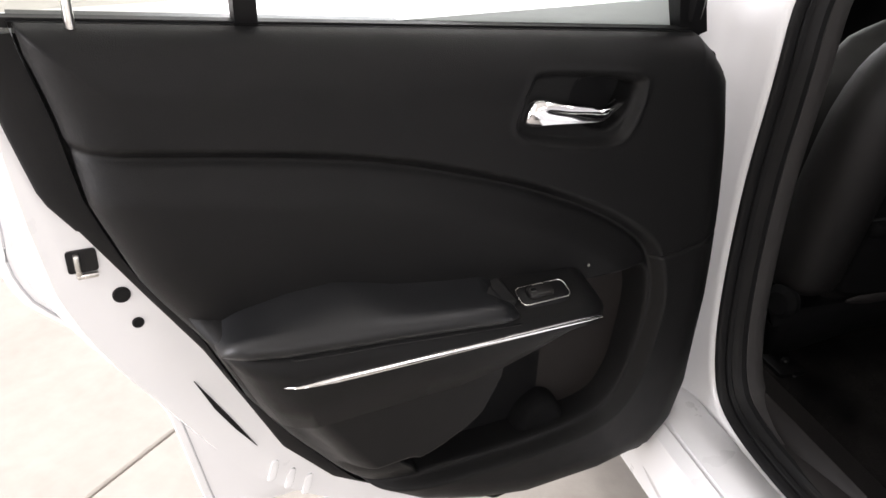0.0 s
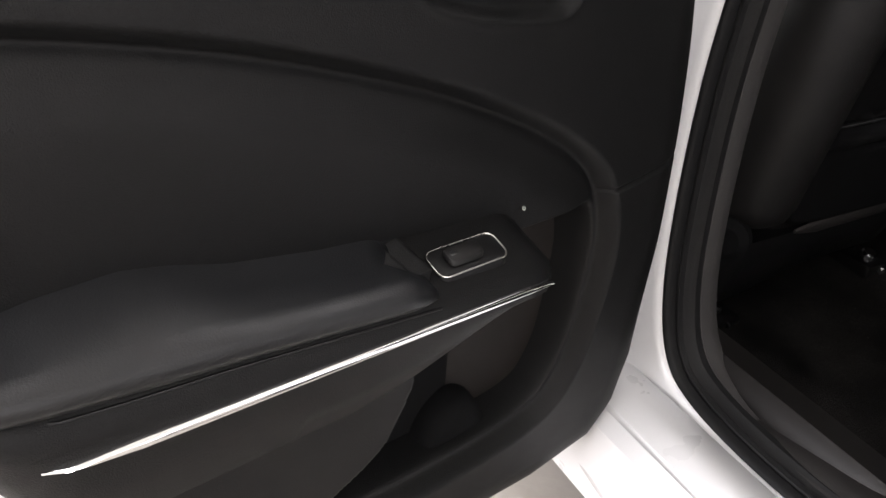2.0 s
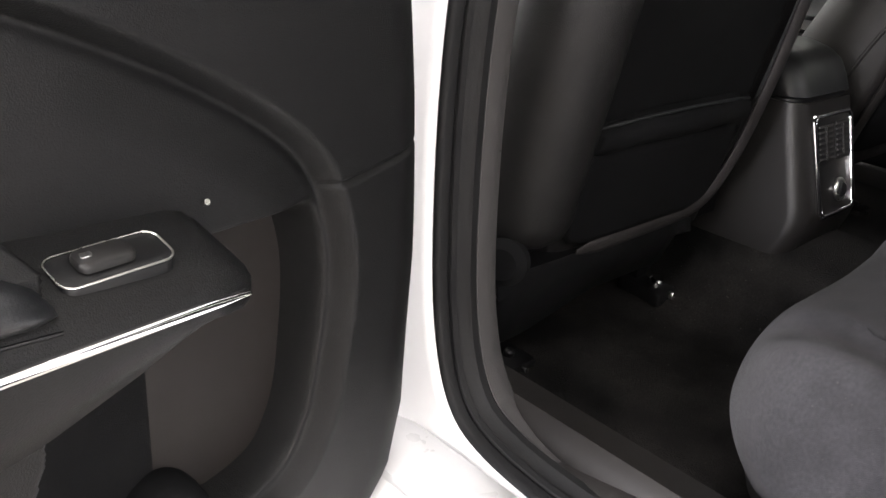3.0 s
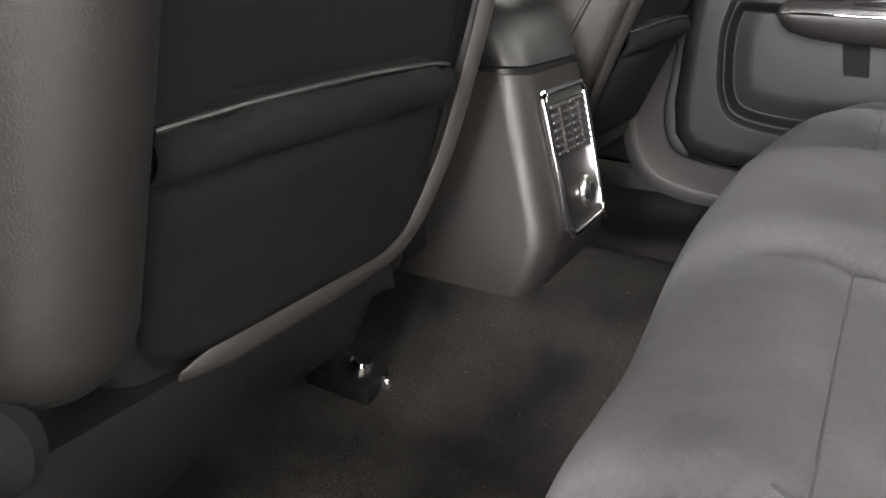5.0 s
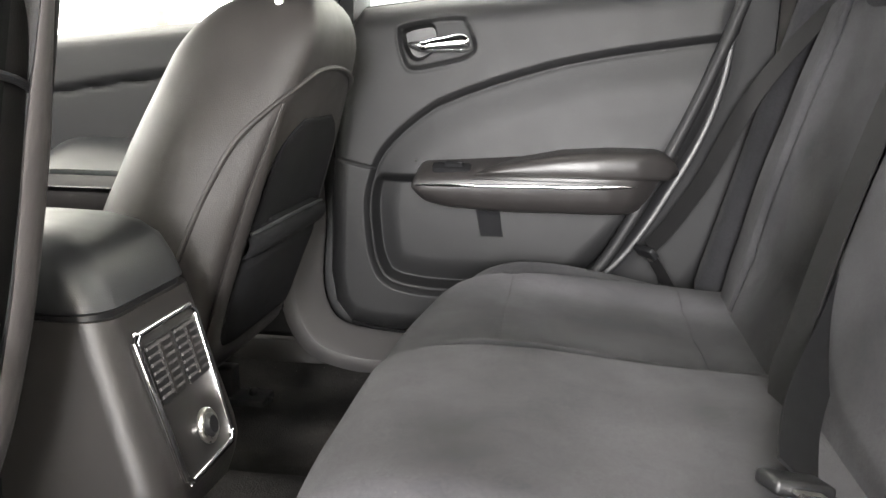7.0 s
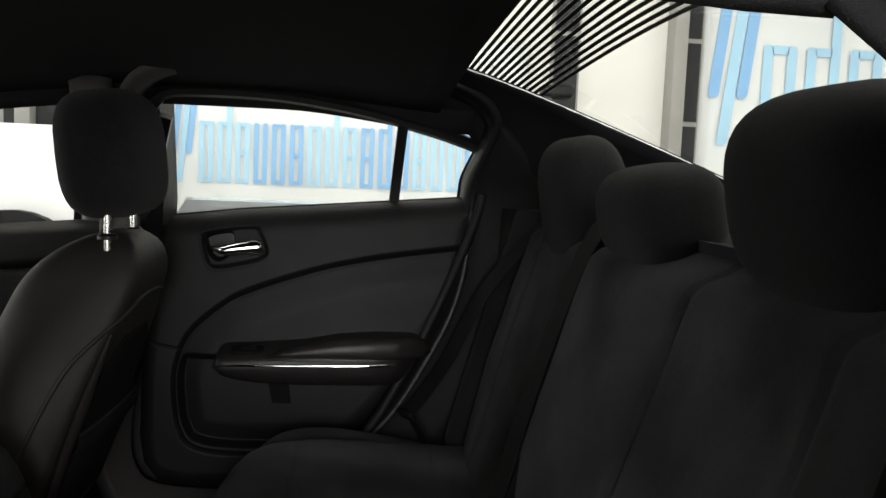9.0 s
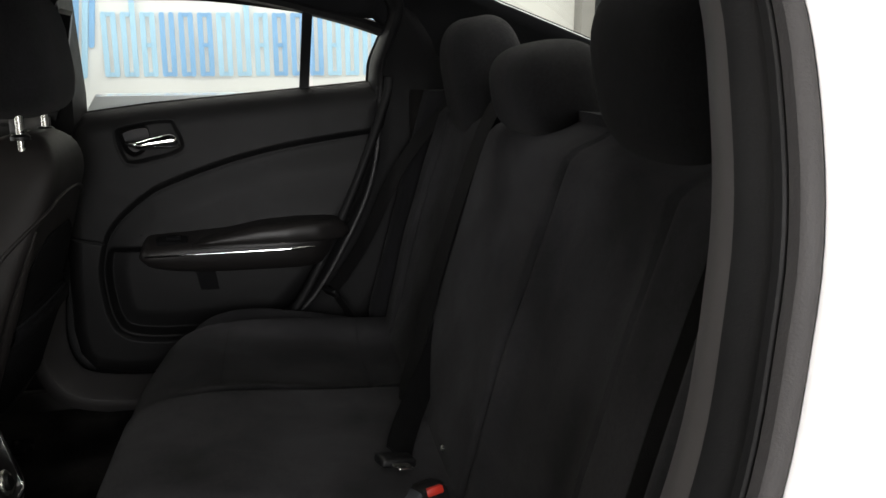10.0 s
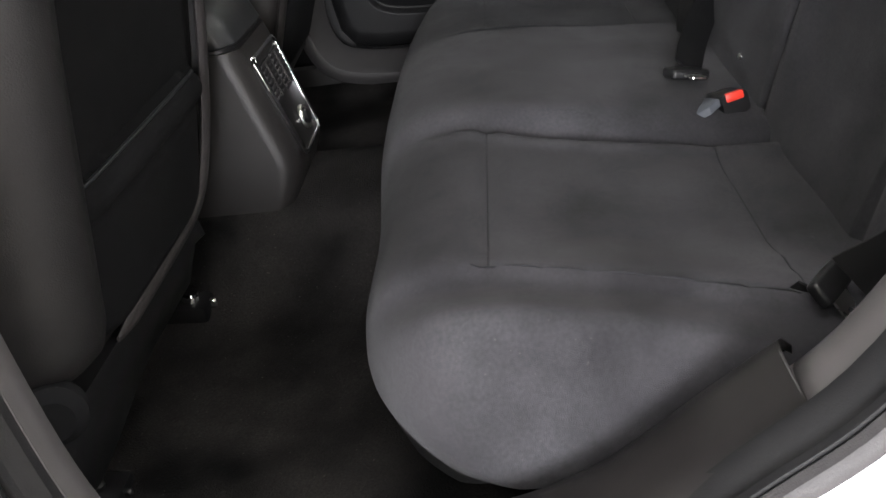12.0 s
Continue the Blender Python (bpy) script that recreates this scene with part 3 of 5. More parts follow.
        part("front_pillar", grid_mesh(P), HEADLINER, car, solid=0.03)
    # door hinges bolted to the front jamb, and the rubber boot of the door's wiring
    for z, x in ((0.583, -0.897), (0.504, -0.887)):
        leaf = part("hinge_leaf", box(x - 0.014, x + 0.008, 0.138, 0.152, z - 0.020, z + 0.020, 0.006, 3), PAINT, car, "white painted hinge leaf")
        part("hinge_bolt", disc((x - 0.003, 0.138, z + 0.004), (-0.3, -1, 0), 0.0080, 0.007, 18, rim=0.002), ZINC, leaf)
        part("hinge_pin", tube([(x - 0.022, 0.148, z - 0.026), (x - 0.022, 0.148, z + 0.026)], 0.007, 12), ZINC, leaf)
    boot = [(-0.892, 0.150, 0.700), (-0.902, 0.146, 0.712), (-0.906, 0.142, 0.730), (-0.906, 0.142, 0.748), (-0.896, 0.150, 0.764)]
    part("wiring_boot", tube(catmull(boot, 4), 0.013, 12), RUBBER, car, "black rubber wiring boot")
    # front left window: belt moulding, dark frame and glass
    belt_line = [(-0.957, y, 0.962 - 0.105 * (y - 0.17)) for y in np.linspace(0.19, 1.15, 16)]
    part("belt_moulding", ribbon(belt_line, 0.016, 0.012, (0, 0, 1)), BLACK, car, "black window belt moulding")
    P = [[(-(0.945 - 0.55 * (z - 0.95)), y, z) for z in np.linspace(0.97 - 0.105 * (y - 0.17), 1.27 - 0.05 * float(smooth(0.4, 0.9, y)), 6)] for y in np.linspace(0.23, 0.95, 12)]
    pane = part("front_window_pane", grid_mesh(P), GLASS, car)
    pane.visible_shadow = False
    # parcel shelf behind the rear seat
    part("parcel_shelf", box(-0.72, 0.72, -1.36, -0.80, 1.0, 1.03, 0.008), CARPET, car, "black felt parcel shelf")
    # seat bulkhead under and behind the bench
    part("seat_bulkhead", box(-0.72, 0.72, -0.95, -0.84, 0.30, 1.0), CARPET, car)
    # boot lid and tail, bonnet and nose
    part("boot_lid", box(-0.86, 0.86, -2.05, -1.38, 0.55, 1.06, 0.06, 4), PAINT, car)
    part("rear_bumper", box(-0.90, 0.90, -2.16, -1.95, 0.30, 0.62, 0.07, 4), PAINT, car)
    part("bonnet", box(-0.88, 0.88, 1.35, 2.75, 0.60, 0.95, 0.08, 4), PAINT, car)
    part("front_bumper", box(-0.90, 0.90, 2.55, 2.90, 0.25, 0.66, 0.09, 4), PAINT, car)
    P = [[(x, 0.72 + 0.74 * k + 0.10 * (1 - (x / 0.66) ** 2) * k, 1.275 - 0.30 * k) for x in np.linspace(-0.66, 0.66, 17)] for k in np.linspace(0, 1, 8)]
    ws = part("windscreen", grid_mesh(P), GLASS, car)
    ws.visible_shadow = False
    # dashboard closing the cabin to the front
    prof = [(1.42, 0.96), (1.16, 0.965), (1.06, 0.93), (1.03, 0.86), (1.08, 0.74), (1.12, 0.55), (1.35, 0.45)]
    part("dashboard", loft([[(x, y, z) for y, z in prof] for x in np.linspace(-0.72, 0.72, 12)], True, True), VINYL, car, "black soft-touch dashboard")
    part("dash_trim", box(-0.62, 0.62, 1.025, 1.045, 0.835, 0.848, 0.004), CHROME, car)
    for side in (-1, 1):
        for y in (-1.12, 1.93):
            wheel = part("wheel", disc((side * 0.93, y, 0.36), (-side, 0, 0), 0.36, 0.22, 40, rim=0.03), RUBBER, car, "black road tyre")
            part("rim", disc((side * 0.935, y, 0.36), (-side, 0, 0), 0.25, 0.02, 30, rim=0.01), STEEL, wheel)
    return car


# ---- doors ----
REAR_EDGE = [(0.30, -0.04), (0.306, -0.085), (0.350, -0.205), (0.412, -0.297), (0.528, -0.386), (0.607, -0.436), (0.699, -0.476), (0.785, -0.532), (0.857, -0.566), (0.925, -0.580), (0.976, -0.596), (1.05, -0.608)]
FRONT_EDGE = [(0.30, 0.09), (0.312, 0.185), (0.365, 0.232), (0.442, 0.246), (0.532, 0.242), (0.608, 0.240), (0.747, 0.228), (0.875, 0.212), (0.950, 0.200), (0.977, 0.180), (1.0, 0.150), (1.05, 0.120)]
ARC = [(-0.66, 0.945), (-0.58, 0.938), (-0.44, 0.919), (-0.326, 0.900), (-0.230, 0.877), (-0.121, 0.841), (-0.045, 0.809), (0.025, 0.772), (0.082, 0.731),
       (0.110, 0.692), (0.128, 0.628), (0.126, 0.552), (0.112, 0.476), (0.072, 0.428), (-0.037, 0.410), (-0.212, 0.411), (-0.32, 0.411)]
SPLIT = [(-0.125, 0.80), (-0.130, 0.665), (-0.140, 0.606), (-0.165, 0.553), (-0.215, 0.518), (-0.268, 0.496), (-0.258, 0.470), (-0.228, 0.43), (-0.20, 0.36), (-0.20, 0.28)]
LOWER = [(-0.130, 0.72), (-0.140, 0.606), (-0.165, 0.548), (-0.262, 0.480), (-0.345, 0.475), (-0.412, 0.59), (-0.468, 0.70), (-0.47, 0.74)]
CUP = [(-0.092, 0.972), (-0.108, 0.958), (-0.123, 0.921), (-0.117, 0.902), (-0.088, 0.889), (-0.036, 0.878), (0.011, 0.874), (0.033, 0.884), (0.048, 0.911), (0.054, 0.938), (0.046, 0.955), (-0.022, 0.966)]
CUP = [(p.x, p.y) for p in catmull([(a, b, 0) for a, b in CUP], 4, True)]
HOLE = [(-0.042, 0.954), (-0.048, 0.922), (-0.028, 0.900), (0.005, 0.890), (0.030, 0.902), (0.044, 0.930), (0.040, 0.947), (-0.010, 0.957)]
HOLE = [(p.x, p.y) for p in catmull([(a, b, 0) for a, b in HOLE], 3, True)]


def edge_at(table, z):
    return float(np.interp(z, [a for a, _ in table], [b for _, b in table]))


def trim_depth(s, z, zf, flap):
    """How far the inner door panel stands out, over the door's length and height; zf is the height before the belt's slope."""
    outline = [(edge_at(REAR_EDGE, q), q) for q in np.linspace(0.30, 1.0, 40)]
    outline += [(edge_at(FRONT_EDGE, q), q) for q in np.linspace(1.0, 0.30, 40)]
    de = edge_distance(s, zf, outline, True)
    w = -0.042 + 0.042 * np.sqrt(np.clip(1 - (1 - np.clip(de / 0.055, 0, 1)) ** 2, 0, 1))
    arc = [(p.x, p.y) for p in catmull([(a, b, 0) for a, b in ARC], 10)]
    d = edge_distance(s, z, arc)
    inn = inside(s, z, arc + [(-0.66, 0.40)])
    w = w + np.where(inn, 0.010 * smooth(0.0, 0.05 if flap else 0.08, d), (0.010 if flap else 0.006) * smooth(0.0, 0.014, d)) - 0.006 * smooth(-0.0036, 0.0036, np.where(inn, d, -d)) - (0.005 if flap else 0.002) * np.exp(-(d / 0.0060) ** 2)
    split = [(p.x, p.y) for p in catmull([(a, b, 0) for a, b in SPLIT], 8)]
    ds = edge_distance(s, z, split)
    front = inside(s, z, split + [(0.5, 0.30), (0.5, 0.80)])
    low = smooth(0.690, 0.665, z)
    w = w - (0.072 if flap else 0.030) * np.where(inn & (front if flap else True), smooth(0.003, 0.024, d) * (smooth(0.0, 0.007, ds) if flap else 1.0) * low, 0.0)
    dl = np.where(inside(s, z, LOWER), edge_distance(s, z, LOWER[3:]), 0.0)
    rear = np.interp(z, [a for a, _ in REAR_EDGE], [b for _, b in REAR_EDGE])
    w = w + (0.046 if flap else 0.0) * np.where(front, 0.0, smooth(0, 0.035, dl)) * smooth(0.0, 0.075, s - rear)
    dc = np.where(inside(s, z, CUP), edge_distance(s, z, CUP, True), 0.0)
    cup = edge_distance(s, z, CUP, True)
    dh = np.where(inside(s, z, HOLE), edge_distance(s, z, HOLE, True), 0.0)
    w = w - 0.009 * smooth(0, 0.011, dc) - 0.045 * smooth(0, 0.014, dh) + 0.0012 * np.exp(-(cup / 0.004) ** 2)
    joint = np.interp(s, [0.0, 0.012, 0.06, 0.11, 0.15, 0.222], [0.698, 0.700, 0.702, 0.697, 0.702, 0.714])
    w = w - 0.0045 * np.exp(-((z - joint) / 0.0022) ** 2) * smooth(0.105, 0.115, s)
    return w + 0.012 * smooth(0.35, 0.7, z) * smooth(1.04, 0.8, z) - 0.006


def belt(s):
    return 0.999 - 0.091 * s


def rear_door(side, at, label, name):
    dr = thing(name, at, label, "car door", "car doors", "structure")
    X = lambda w, z=0.0: side * (0.735 - w)
    def V(s, z, w):
        if side > 0:
            s, z = s - 0.008 - 0.30 * max(0.0, s + 0.05), z + 0.20 * max(0.0, 0.68 - z)
        return Vector((side * (0.735 - w), s, z))
    # inner panel
    nu, nv = 420, 380
    S, Z = np.zeros((nv, nu)), np.zeros((nv, nu))
    for j, z in enumerate(np.linspace(0.30, 1.0, nv)):
        a, b = edge_at(REAR_EDGE, z), edge_at(FRONT_EDGE, z)
        S[j], Z[j] = np.linspace(a, b, nu), z
    Zw = Z + (belt(S) - 1.0) * smooth(0.75, 1.0, Z)
    W = np.maximum(trim_depth(S, Zw, Z, side < 0), -0.066)
    part("trim_panel", grid_mesh([[V(S[j, i], Zw[j, i], W[j, i]) for i in range(nu)] for j in range(nv)]), VINYL, dr, "black grained vinyl door panel with padded insert", sharp=150)
    # dark rubber edging behind the panel and the painted shell
    def outline(grow, z0=0.30, z1=1.0, top=0.0):
        pts = [(edge_at(REAR_EDGE, q) - grow * (1.0 if q > 0.42 else 0.5), q - (grow if q < 0.315 else 0)) for q in np.linspace(z0, z1, 26)]
        pts += [(edge_at(FRONT_EDGE, q) + grow * 0.4, q - (grow if q < 0.315 else 0)) for q in np.linspace(z1, z0, 26)]
        return [(a, b + (belt(a) - 1.0) * float(smooth(0.75, 1.0, b)) + (top if b > 0.99 else 0)) for a, b in pts]
    part("panel_backing", loft([[V(a, b, -d) for a, b in outline(0.004)] for d in (0.040, 0.085)], True, False), BLACK, dr, "black edging of the door panel")
    low = 0.28 if side < 0 else 0.36
    def shell_line():
        pts = [(float(np.interp(q, [0.28, 0.33, 0.40, 0.47, 0.56, 0.64, 0.70, 0.76, 0.84, 0.90, 1.02], [-0.16, -0.30, -0.42, -0.48, -0.535, -0.585, -0.622, -0.645, -0.640, -0.640, -0.650])), q) for q in np.linspace(low, 1.02, 30)]
        return pts + [(edge_at(FRONT_EDGE, max(q, 0.30)) + (0.010 if side < 0 else -0.012), q) for q in np.linspace(1.02, low, 30)]
    def flange(q):
        return float(np.interp(q, [0.28, 0.33, 0.40, 0.44, 0.47, 0.56, 0.64, 0.70, 0.76, 0.84, 0.90, 1.02], [-0.18, -0.29, -0.385, -0.430, -0.452, -0.508, -0.558, -0.590, -0.612, -0.624, -0.630, -0.640]))
    outer = shell_line()
    rings = []
    for d, t in ((0.200, 1.0), (0.150, 0.92), (0.110, 0.55), (0.085, 0.15), (0.076, 0.03), (0.072, 0.0)):
        rings.append([V(a if n >= 30 else flange(b) + ((a - 0.004) - flange(b)) * t, b, -d) for n, (a, b) in enumerate(outer)])
    shell = part("door_shell", loft(rings), PAINT, dr, "white painted door shell", sharp=50)
    # outer skin with its folded rim
    skin = [(float(np.interp(q, [0.26, 0.31, 0.47, 0.56, 0.638, 0.683, 0.72, 0.747, 0.843, 0.9, 1.02], [-0.470, -0.483, -0.512, -0.551, -0.607, -0.652, -0.668, -0.672, -0.668, -0.664, -0.655])), q) for q in np.linspace(0.26, 1.02, 40)]
    skin += [(edge_at(FRONT_EDGE, max(q, 0.30)) + 0.02, q) for q in np.linspace(1.02, 0.26, 24)]
    part("outer_skin", plate(skin, lambda a, b, d: V(a, b, -d), 0.222, 0.196, edge=0.005), PAINT, dr, "white painted outer door skin with folded rim")
    # thin grey tube stands in for the shade along the folded hem
    hem_path = [V(a + 0.013, b, -0.1955) for a, b in skin[1:38]]
    part("hem_line", tube(hem_path, 0.0016, 6), SHADE_GREY, dr, "thin grey line inside the folded rim, drawn as its hem's shade")
    # black seal strip along the upper rear edge of the shell
    BAND = ([0.33, 0.40, 0.478, 0.573, 0.656, 0.750, 0.836, 0.876, 0.922, 0.957, 1.04], [-0.215, -0.322, -0.388, -0.433, -0.473, -0.530, -0.581, -0.608, -0.619, -0.627, -0.640])
    def band(z0, z1, w, n):
        rings = []
        for q in np.linspace(z0, z1, n):
            a, b = float(np.interp(q, *BAND)), edge_at(REAR_EDGE, q) + 0.012
            rings.append([V(a, q, -0.076), V(a, q, w - 0.003), V(a + 0.003, q, w), V(0.6 * a + 0.4 * b, q, w + 0.003), V(b, q, w + 0.004), V(b, q, -0.076)])
        return loft(rings)
    part("edge_seal", band(0.838, 1.04, -0.060, 14), RUBBER, dr, "black rubber edge seal", sharp=50)
    part("lower_edge_seal", band(0.335, 0.838, -0.067, 40), RUBBER, dr, sharp=50)
    # latch, plugs and drain slots in the painted edge
    latch = part("latch", box(0, 1, 0, 1, 0, 1), BLACK, dr, "black latch mouth with a steel lip")
    latch.data.clear_geometry()
    bm = plate([(-0.582 + p, 0.799 + q) for p, q in rounded(0.030, 0.026, 0.004)], lambda a, b, d: V(a, b, -0.0735 + d), 0.0, 0.004)
    bm.to_mesh(latch.data)
    bm.free()
    part("latch_lip", box(*sorted((X(-0.066), X(-0.072))), -0.590, -0.568, 0.779, 0.785, 0.002, 2), STEEL, latch)
    part("latch_claw", box(*sorted((X(-0.062), X(-0.072))), -0.590, -0.584, 0.785, 0.809, 0.002, 2), STEEL, latch)
    for s, z, r in ((-0.550, 0.750, 0.0095), (-0.538, 0.711, 0.0065)):
        part("plug", disc(V(s, z, -0.072), (-side, 0, 0), r, 0.003, 20, rim=0.001), RUBBER, shell)
    slit = [(-0.488, 0.614), (-0.470, 0.582), (-0.447, 0.540), (-0.421, 0.490), (-0.446, 0.527), (-0.468, 0.566)]
    part("slot_seal", plate(slit, lambda a, b, d: V(a, b, -0.0725 + d), 0.0, 0.003), RUBBER, shell)
    for s, z in ((-0.403, 0.439), (-0.381, 0.417), (-0.358, 0.398)):
        part("embossed_slot", plate([(s + p * 0.9 + q * 0.25, z + q) for p, q in rounded(0.012, 0.034, 0.0058)], lambda a, b, d: V(a, b, -0.0725 + d), 0.0, 0.0035, edge=0.002), PAINT, shell)
    # hinge leaves and check strap on the front edge
    for z in (0.565, 0.665):
        part("hinge", box(*sorted((X(-0.10), X(-0.135))), 0.235, 0.262, z - 0.022, z + 0.022, 0.006, 2), STEEL, dr, "bright steel door hinge")
    # armrest: body, pad, bright strip
    def top(s):
        return float(np.interp(s, [-0.52, -0.40, -0.20, -0.10, 0.0], [0.726, 0.720, 0.704, 0.696, 0.690]))
    def foot(s):
        return float(np.interp(s, [-0.52, -0.40, -0.20, -0.14, -0.08, -0.03, 0.005], [0.60, 0.598, 0.602, 0.612, 0.630, 0.650, 0.662] if side < 0 else [0.620, 0.617, 0.615, 0.617, 0.622, 0.634, 0.650]))
    rings = []
    def reach(s):
        return float(np.interp(s, [-0.445, -0.43, -0.40, -0.36, -0.32, -0.05], [0.45, 0.80, 0.98, 1.0, 1.0, 0.97] if side < 0 else [0.25, 0.5, 0.82, 0.96, 1.0, 0.97]))
    for s in list(np.linspace(-0.445, -0.03, 40)) + [-0.018, -0.008, -0.002, 0.002]:
        k = 1.0 if s < -0.03 else math.sqrt(max(0.02, 1 - ((s + 0.03) / 0.033) ** 2))
        q = reach(s)
        slip = float(smooth(-0.33, -0.42, s))
        t, f = top(s), foot(s)
        mid = (t + f) / 2
        sec = [(-0.04, f - 0.005), (0.030 * q, f), (0.058 * q, f + 0.010), (0.070 * q, f + 0.4 * (t - f)), (0.074 * q, t - 0.026), (0.0735 * q, t - 0.010), (0.066 * q, t), (0.045 * q, t + 0.010), (0.0, t + 0.026), (-0.04, t + 0.03)]
        rings.append([V(max(s + slip * (edge_at(REAR_EDGE, z) - edge_at(REAR_EDGE, 0.66)), edge_at(REAR_EDGE, z) + 0.010), mid + (z - mid) * k, (w if w < 0 else w * (0.6 + 0.4 * k)) - 0.03 * (1 - q) ** 2) for w, z in sec])
    arm = part("armrest", loft(rings), VINYL if side < 0 else HARD, dr, "black armrest body", sharp=50)
    rings = []
    for s in list(np.linspace(-0.474 if side < 0 else -0.482, -0.136, 46)) + [-0.133, -0.131, -0.1297, -0.1288, -0.1282]:
        e = min(1.0, (s + 0.474) / 0.034, (-0.128 - s) / 0.036) if side < 0 else min(1.0, (s + 0.482) / 0.05, (-0.128 - s) / 0.035)
        k = math.sqrt(max(0.02, 1 - (1 - e) ** 2))
        h = float(np.interp(s, [-0.51, -0.45, -0.39, -0.34, -0.31, -0.27, -0.20, -0.12], [0.728, 0.744, 0.754, 0.756, 0.750, 0.738, 0.726, 0.718]))
        h = h if side < 0 else h - 0.010
        q = float(np.interp(s, [-0.486, -0.45, -0.41, -0.34, -0.05], [0.78, 0.92, 1.0, 1.03, 1.03] if side < 0 else [0.40, 0.62, 0.86, 1.0, 1.0]))
        base = float(np.interp(s, [-0.486, -0.30, -0.12], [0.726, 0.712, 0.694])) if side < 0 else 0.694
        h = max(h, base + 0.016)
        sec = [(-0.02, base), (0.055 * q, base), (0.072 * q, base + 0.004), (0.078 * q, base + 0.013), (0.074 * q, base + 0.022), (0.060 * q, base + 0.026 + 0.3 * (h - base - 0.021)), (0.035 * q, h), (0.0, h + 0.010), (-0.03, h + 0.016)]
        if side > 0:
            h = float(np.interp(s, [-0.486, -0.44, -0.36, -0.28, -0.20, -0.12], [0.742, 0.744, 0.744, 0.738, 0.722, 0.700]))
            sec = [(-0.02, base), (0.060 * q, base), (0.076 * q, base + 0.003), (0.081 * q, base + 0.010), (0.081 * q, base + 0.66 * (h - base)), (0.074 * q, base + 0.9 * (h - base)), (0.055 * q, h), (0.0, h + 0.004), (-0.03, h + 0.008)]
        rings.append([V(max(s, edge_at(REAR_EDGE, z) + 0.010), base + (z - base) * (0.25 + 0.75 * k if side > 0 else 0.04 + 0.96 * k), w * (0.75 + 0.25 * k) if w > 0 else w) for w, z in sec])
    pad = part("armrest_pad", loft(rings), LEATHER if side < 0 else HARD, dr, "padded black leather armrest", sharp=70)
    seam = []
    for s in np.linspace(-0.41, -0.13, 30):
        z = float(np.interp(s, [-0.486, -0.30, -0.12], [0.722, 0.708, 0.6905])) if side < 0 else 0.6905
        seam.append(V(s, z, reach(s) * (0.0735 - 0.0075 * min(1.0, max(0.0, (z - top(s) + 0.010) / 0.010))) + 0.0006))
    part("seam", tube(seam, 0.0011, 6), BLACK, pad)
    strip = []
    for s in np.linspace(-0.415, -0.016, 30):
        h = 0.0042 * float(np.interp(s, [-0.415, -0.36, -0.04, -0.016], [0.25, 1.0, 0.75, 0.35]))
        z = 0.6845 - 0.021 * (s + 0.417)
        o = 0.0735 * reach(s) + 0.0045
        strip.append([V(s, z - h, o - 0.008), V(s, z - h, o - 0.0026), V(s, z - h * 0.75, o - 0.0008), V(s, z, o + 0.0004), V(s, z + h * 0.75, o - 0.0008), V(s, z + h, o - 0.0026), V(s, z + h, o - 0.008)])
    part("bright_strip", loft(strip), CHROME, dr, "thin chrome strip", sharp=60)
    # window switch in the front of the armrest
    tilt = lambda a, b, d: V(-0.086 + a, 0.698 + b * 0.30 + d, 0.043 - b * 0.95)
    ringo = rounded(0.068, 0.028, 0.008)
    part("switch_well", plate(ringo, tilt, 0.004, 0.0115, edge=0.002), BLACK if side < 0 else BLACKCLOTH, arm)
    part("switch_bezel", tube([tilt(a, b, 0.0118) for a, b in ringo], 0.0007, 8, closed=True), STEEL if side < 0 else BLACKCLOTH, arm, "thin chrome switch surround" if side < 0 else "thin black switch surround")
    part("rocker_switch", plate(rounded(0.034, 0.016, 0.005), lambda a, b, d: tilt(a - 0.004, b, d + 0.10 * abs(a)), 0.0115, 0.0165, edge=0.003), GLOSS if side < 0 else BLACKCLOTH, arm)
    part("switch_mark", plate(rounded(0.007, 0.004, 0.0015), lambda a, b, d: tilt(a - 0.014, b, d), 0.0165, 0.0185), CHROME if side < 0 else BLACK, arm)
    part("lock_light", disc(V(-0.002, 0.712, 0.012), (-side, 0, 0.6), 0.0022, 0.005, 12), STEEL, arm)
    # release lever: a bent chrome blade in the cup
    rings = []
    for s in np.linspace(-0.108, 0.030, 30):
        q = (s + 0.108) / 0.138
        h = float(np.interp(q, [0, 0.04, 0.12, 0.3, 0.65, 0.9, 1], [0.011, 0.0155, 0.0165, 0.0135, 0.0100, 0.007, 0.003]))
        zc = float(np.interp(q, [0, 0.3, 0.65, 1], [0.926, 0.921, 0.9155, 0.920]))
        w = 0.008 + 0.010 * math.sin(min(1, q * 1.25) * math.pi * 0.5) - 0.024 * max(0, q - 0.7) / 0.3
        rings.append([V(s + 0.37 * a * h * (1 - q), zc + a * h, w + b) for a, b in ((-1, -0.006), (-0.75, 0.002), (0, 0.006), (0.75, 0.004), (1, -0.005), (0.6, -0.008), (-0.5, -0.010))])
    part("release_lever", loft(rings), CHROME, dr, "chrome inner door handle", sharp=70)
    bm = plate(HOLE, lambda a, b, d: V(a, b, -0.032 + d), 0.0, 0.004)
    part("cup_floor", bm, BLACK, dr)
    # inside the pocket: bottle holder wall and the lip
    if side < 0:
        # black sheet added over the pocket floor in place of its shade
        shade_area = [(-0.235, 0.470), (-0.190, 0.545), (-0.150, 0.60), (-0.135, 0.655), (0.105, 0.655), (0.110, 0.560), (0.098, 0.480), (0.062, 0.434), (-0.03, 0.421), (-0.20, 0.420)]
